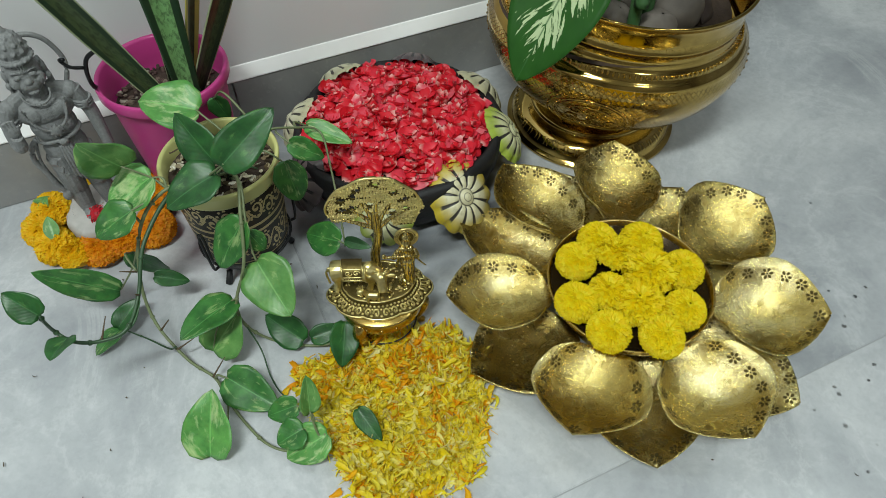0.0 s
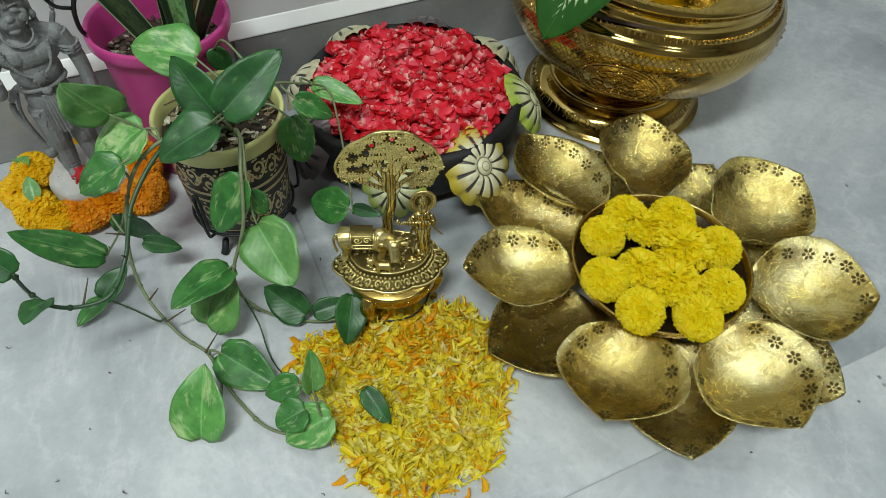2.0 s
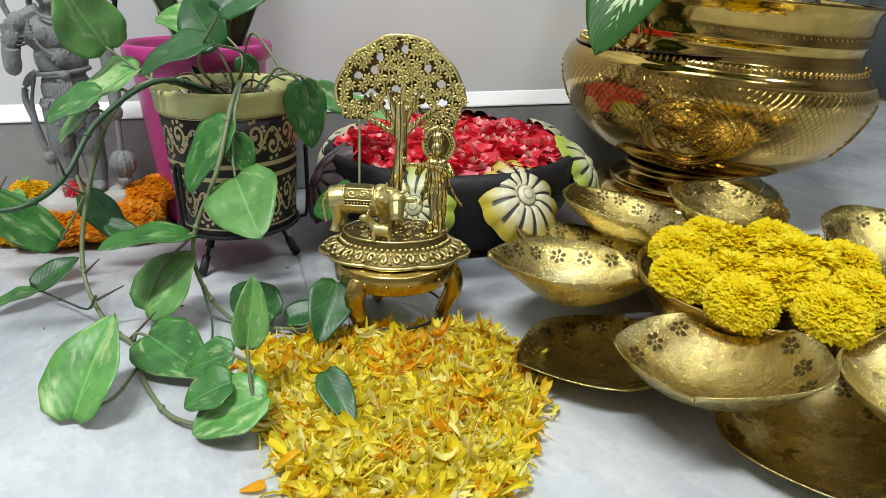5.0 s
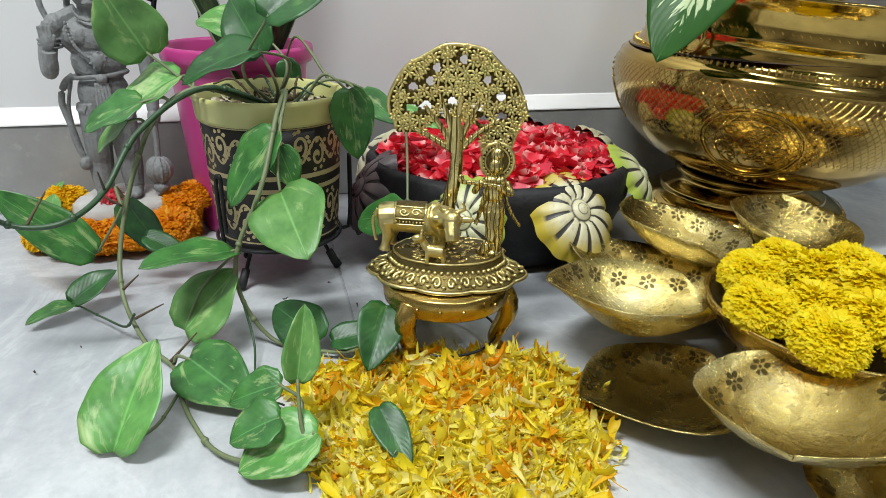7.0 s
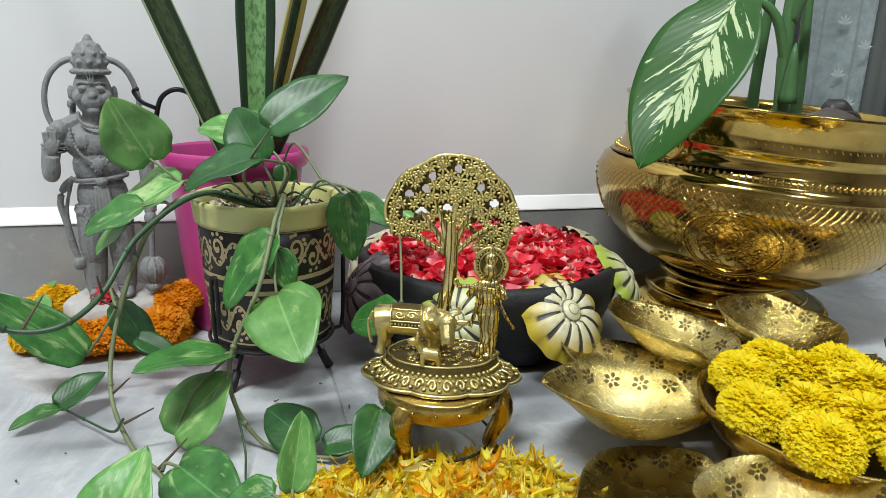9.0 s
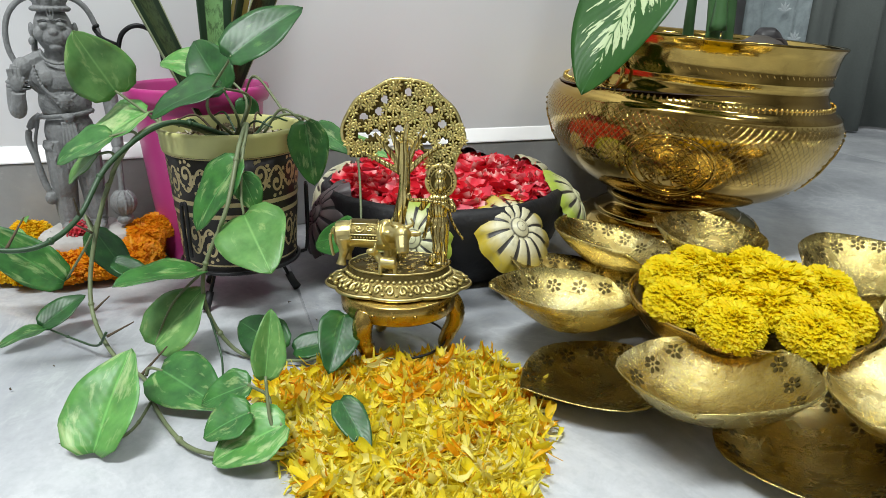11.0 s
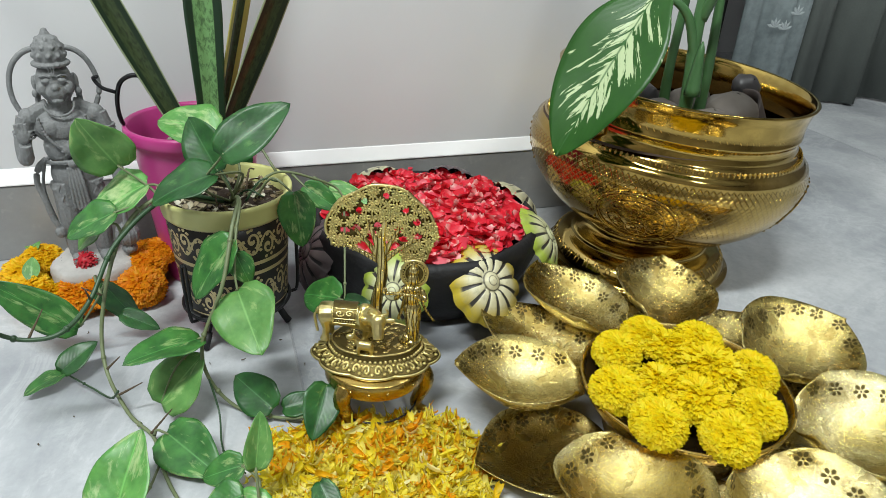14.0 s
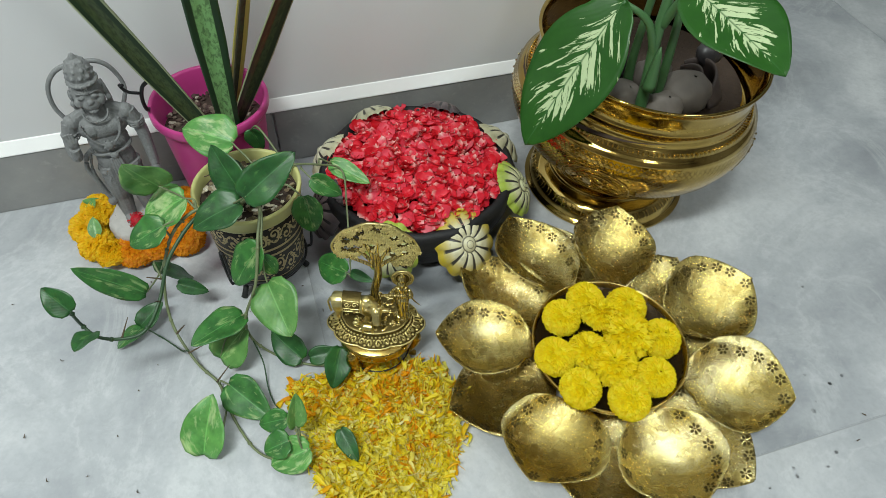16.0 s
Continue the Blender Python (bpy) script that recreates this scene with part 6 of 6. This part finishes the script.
# head: broad face, heavy brow, muzzle, ears, hair
st.ball((0, -0.001, 0.2455), (0.0185, 0.0185, 0.0230), 22, 14)
st.ball((0, -0.0145, 0.2385), (0.0115, 0.0070, 0.0080), 14, 10)
st.ball((0, -0.0195, 0.2435), (0.0048, 0.0035, 0.0032))
st.tube([(0.0075 * math.cos(a), -0.0195 - 0.0012 * math.sin(a), 0.2350 + 0.0012 * math.cos(2 * a)) for a in steps(math.pi, 2 * math.pi, 9)], 0.0011, 6)
st.ball((0, -0.0160, 0.2300), (0.0065, 0.0045, 0.0035))
for sx in (-1, 1):
    st.tube(smooth_line(((0.003 * sx, -0.0188, 0.2540), (0.008 * sx, -0.0180, 0.2555), (0.0140 * sx, -0.0138, 0.2535)), 4), 0.0009, 6)
    st.ball((0.0078 * sx, -0.0178, 0.2500), (0.0040, 0.0022, 0.0020))
    st.tube([(0.0078 * sx + 0.0046 * math.cos(a), -0.0182, 0.2498 + 0.0026 * math.sin(a)) for a in steps(0, 6.0, 14)], 0.0006, 5, True)
    st.ball((0.0125 * sx, -0.0125, 0.2420), (0.0065, 0.0060, 0.0070))
    st.ball((0.0205 * sx, 0.002, 0.2450), (0.0030, 0.0050, 0.0075))
    st.ball((0.0215 * sx, -0.001, 0.2350), (0.0036, 0.0036, 0.0042))
    for k in range(4):
        st.tube(smooth_line(((0.0175 * sx, 0.006 + 0.003 * k, 0.250), (0.0205 * sx, 0.005 + 0.003 * k, 0.232), (0.0215 * sx, 0.003 + 0.003 * k, 0.217)), 4), 0.0030, 7)
for dx in (-0.0030, 0.0, 0.0030):
    st.tube(((dx * 0.6, -0.0205, 0.2545), (dx, -0.0198, 0.2625)), 0.0007, 5)
# crown: beaded band, domed top with bosses, knob
st.tube([(0.0166 * math.cos(a), -0.001 + 0.0172 * math.sin(a), 0.2645) for a in steps(0, 6.15, 40)], 0.0026, 8, True)
st.ball((0, 0.0, 0.2730), (0.0162, 0.0160, 0.0200), 22, 12)
for i in range(22):
    a = 2 * math.pi * i / 22
    st.ball((0.0184 * math.cos(a), -0.001 + 0.0190 * math.sin(a), 0.2645), 0.0016, 6, 5)
for k, (r, z, n, s) in enumerate(((0.0146, 0.2728, 10, 0.0036), (0.0130, 0.2805, 9, 0.0033), (0.0088, 0.2876, 7, 0.0028))):
    for i in range(n):
        a = 2 * math.pi * (i + 0.5 * k) / n - math.pi / 2
        st.ball((r * math.cos(a), r * math.sin(a), z), (s, s, s * 0.95), 9, 7)
        st.ball(((r + s * 0.8) * math.cos(a), (r + s * 0.8) * math.sin(a), z), s * 0.42, 6, 5)
for r, z in ((0.0050, 0.2930), (0.0035, 0.2955)):
    st.ball((0, 0, z), (r, r, 0.0024), 12, 7)
# raised arm with open palm, lowered arm with mace
st.tube(smooth_line(((-0.0365, 0, 0.211), (-0.0440, -0.003, 0.190), (-0.0455, -0.009, 0.173), (-0.0425, -0.020, 0.176), (-0.0410, -0.0235, 0.190)), 5), lambda u: 0.0098 - 0.0032 * u, 12)
st.ball((-0.0410, -0.0250, 0.1985), (0.0068, 0.0032, 0.0080))
for k in range(4):
    st.tube(((-0.0458 + 0.0032 * k, -0.0255, 0.2030), (-0.0464 + 0.0034 * k, -0.0250, 0.2130 - 0.0008 * abs(k - 1.5))), 0.0017, 6)
st.tube(((-0.0350, -0.0250, 0.1970), (-0.0330, -0.0260, 0.2040)), 0.0017, 6)
st.tube(smooth_line(((0.0365, 0, 0.211), (0.0440, -0.002, 0.185), (0.0455, -0.007, 0.158), (0.0455, -0.013, 0.132)), 5), lambda u: 0.0098 - 0.0034 * u, 12)
st.ball((0.0450, -0.015, 0.126), (0.0068, 0.0068, 0.0080))
st.tube(smooth_line(((0.0450, -0.015, 0.132), (0.0440, -0.015, 0.1), (0.0430, -0.015, 0.086)), 4), 0.0034, 8)
st.ball((0.0430, -0.015, 0.0735), (0.0140, 0.0130, 0.0135), 18, 12)
for k in range(9):
    a = 2 * math.pi * k / 9
    st.tube([(0.0430 + 0.0142 * math.cos(a) * math.sin(b), -0.015 + 0.0132 * math.sin(a) * math.sin(b), 0.0735 + 0.0138 * math.cos(b)) for b in steps(0.4, 2.7, 8)], 0.0011, 5)
st.ball((0.0430, -0.015, 0.0560), (0.0095, 0.0095, 0.0065))
# long tail arching behind the head, scarf at the side, chains, armlets
st.tube(smooth_line(((0.030, 0.012, 0.205), (0.0415, 0.014, 0.228), (0.0420, 0.015, 0.245), (0.033, 0.015, 0.266), (0.016, 0.015, 0.276), (-0.016, 0.015, 0.276), (-0.034, 0.014, 0.267), (-0.0440, 0.013, 0.250), (-0.0455, 0.012, 0.228), (-0.038, 0.01, 0.208)), 6), 0.0030, 9)
st.tube(smooth_line(((-0.026, 0.0, 0.166), (-0.036, -0.001, 0.158), (-0.041, -0.002, 0.142), (-0.037, -0.003, 0.122), (-0.034, -0.004, 0.102), (-0.029, -0.005, 0.088)), 6), 0.0034, 9)
for k in range(3):
    st.tube(smooth_line(((-0.030, -0.002 + 0.003 * k, 0.160), (-0.036, -0.003 + 0.003 * k, 0.130), (-0.029, -0.005 + 0.003 * k, 0.086)), 4), 0.0018, 6)
st.ball((-0.029, -0.006, 0.083), (0.0065, 0.005, 0.007))
for k in range(30):
    a = math.pi * (1.02 + 0.96 * k / 29)
    st.ball((0.0235 * math.cos(a), -0.0165 - 0.0045 * math.sin(math.pi * k / 29), 0.2150 + 0.0330 * math.sin(a)), 0.0020, 6, 5)
for k in range(18):
    a = math.pi * (1.0 + k / 17)
    st.ball((0.0150 * math.cos(a), -0.0130 - 0.006 * math.sin(math.pi * k / 17), 0.2260 + 0.0110 * math.sin(a)), 0.0017, 6, 5)
st.ball((0, -0.0218, 0.1810), (0.0065, 0.0028, 0.0065))
for i in range(9):
    a = 2 * math.pi * i / 9
    st.ball((0.0072 * math.cos(a), -0.0215, 0.1810 + 0.0072 * math.sin(a)), 0.0016, 6, 5)
for sx in (-1, 1):
    for k in range(3):
        st.tube([(0.0415 * sx + 0.0102 * math.cos(a), -0.002 + 0.0105 * math.sin(a), 0.1985 - 0.0035 * k) for a in steps(0, 5.9, 18)], 0.0012, 6, True)
    st.ball((0.0420 * sx, -0.0125, 0.1960), (0.0035, 0.002, 0.0045))
plinth = Mesher().lathe([(0.001, 0.0), (0.040, 0.0), (0.043, 0.006), (0.0455, 0.02), (0.0465, 0.036), (0.045, 0.043), (0.041, 0.0462), (0.001, 0.0468)], 48, lambda a, r, z: 1 + 0.05 * math.sin(3 * a + 1) + 0.03 * math.sin(7 * a) + 0.015 * math.sin(19 * a + 40 * z))
solo("stone_plinth", plinth.mesh("stone_plinth", PALE_STONE), Matrix.Translation((-0.462, 0.540, 0.0)), "pale grey rough stone plinth under the statue", "plinth")
statue = solo("statue", st.mesh("statue", STATUE_GREY), Matrix.Translation((-0.463, 0.538, 0.0)) @ pose(0, 0, 0, 0, 0, 38) @ Matrix.Diagonal((0.9, 0.9, 1, 1)), "small grey cast stone statue of a crowned standing figure", "statue")
fuse2 = statue.modifiers.new("cast", "REMESH")
fuse2.mode, fuse2.voxel_size, fuse2.use_smooth_shade = "VOXEL", 0.0007, True

GARLAND = [bloom_mesh("marigold", m, 0.0225, 700, 40 + k) for k, m in enumerate((AMBER_FLOWER, ORANGE_FLOWER))]
for k, (x, y, z, which, size, lean) in enumerate(((-0.545, 0.548, 0.004, 0, 1.0, 0), (-0.538, 0.512, 0.006, 0, 1.05, 20), (-0.512, 0.490, 0.004, 0, 1.0, -15), (-0.523, 0.528, 0.022, 0, 0.9, 10), (-0.478, 0.478, 0.005, 0, 0.95, 30), (-0.455, 0.492, 0.005, 1, 1.05, 0), (-0.432, 0.505, 0.006, 1, 1.0, -20), (-0.402, 0.530, 0.006, 1, 1.1, 15), (-0.412, 0.556, 0.018, 1, 0.95, 10), (-0.428, 0.588, 0.010, 1, 1.0, 25), (-0.405, 0.578, 0.026, 1, 0.85, 0), (-0.500, 0.575, 0.006, 0, 1.0, 0))):
    marigold(("amber", "deep orange")[which] + " marigold head laid round the statue's base", "marigolds round the statue", GARLAND[which], Matrix.Translation((x, y, z + 0.011)) @ pose(0, 0, 0, lean, lean * 0.6, 50 * k) @ Matrix.Scale(size * 1.14, 4))
solo("red_bloom", bloom_mesh("red_bloom", RED_FLOWER, 0.013, 60, 77), Matrix.Translation((-0.4575, 0.519, 0.049)) @ pose(0, 0, 0, 30, 0, 0), "small red bloom laid at the statue's feet", "flower")
bud_leaf = leaf_mesh("loose_leaf", POTHOS_LIME, 0.03, 0.009, lance, 0.1, 0.2)
for x, y, z, a, b in ((-0.535, 0.515, 0.035, 70, -50), (-0.505, 0.487, 0.034, 120, -40), (-0.53, 0.548, 0.03, 200, -30)):
    solo("loose_leaf", bud_leaf, Matrix.Translation((x, y, z)) @ pose(0, 0, 0, 0, b, a), "small green leaf tucked among the marigolds", "leaf", "leaves among the marigolds")

# ---- bits on the floor ----
bits, bit_rnd = Mesher(), random.Random(4)
for i in range(46):
    x, y = bit_rnd.uniform(-0.62, 0.5), bit_rnd.uniform(0.15, 0.62)
    strip_petal(bits, bit_rnd, x, y, 0.0016, bit_rnd.uniform(0.002, 0.006), 0.0016, 0.1)
solo("crumbs", bits.mesh("crumbs", TWIG), Matrix.Identity(4), "tiny dark crumbs scattered over the marble", "debris", kind="stuff")
strays, stray_rnd = Mesher(), random.Random(6)
for x, y in ((0.018, 0.238), (0.034, 0.30), (0.03, 0.37), (-0.185, 0.33), (-0.11, 0.225), (0.005, 0.222)):
    strip_petal(strays, stray_rnd, x, y, 0.003, 0.014, 0.007, 0.15)
solo("stray_petals", strays.mesh("stray_petals", ORANGE_BED), Matrix.Identity(4), "a few stray orange petals on the marble", "petals", kind="stuff")
drops, drop_rnd = Mesher(), random.Random(14)
for i in range(16):
    x, y, r = drop_rnd.gauss(0.42, 0.035), drop_rnd.gauss(0.43, 0.09), drop_rnd.uniform(0.0012, 0.003)
    drops.lathe([(r, 0.0001), (r * 0.9, r * 0.22), (r * 0.55, r * 0.4), (r * 0.05, r * 0.46)], 12)
    drops.v[-48:] = [(a + x, b + y, c) for a, b, c in drops.v[-48:]]
solo("water_drops", drops.mesh("water_drops", WATER), Matrix.Identity(4), "clear water drops splashed on the floor", "water", kind="stuff")
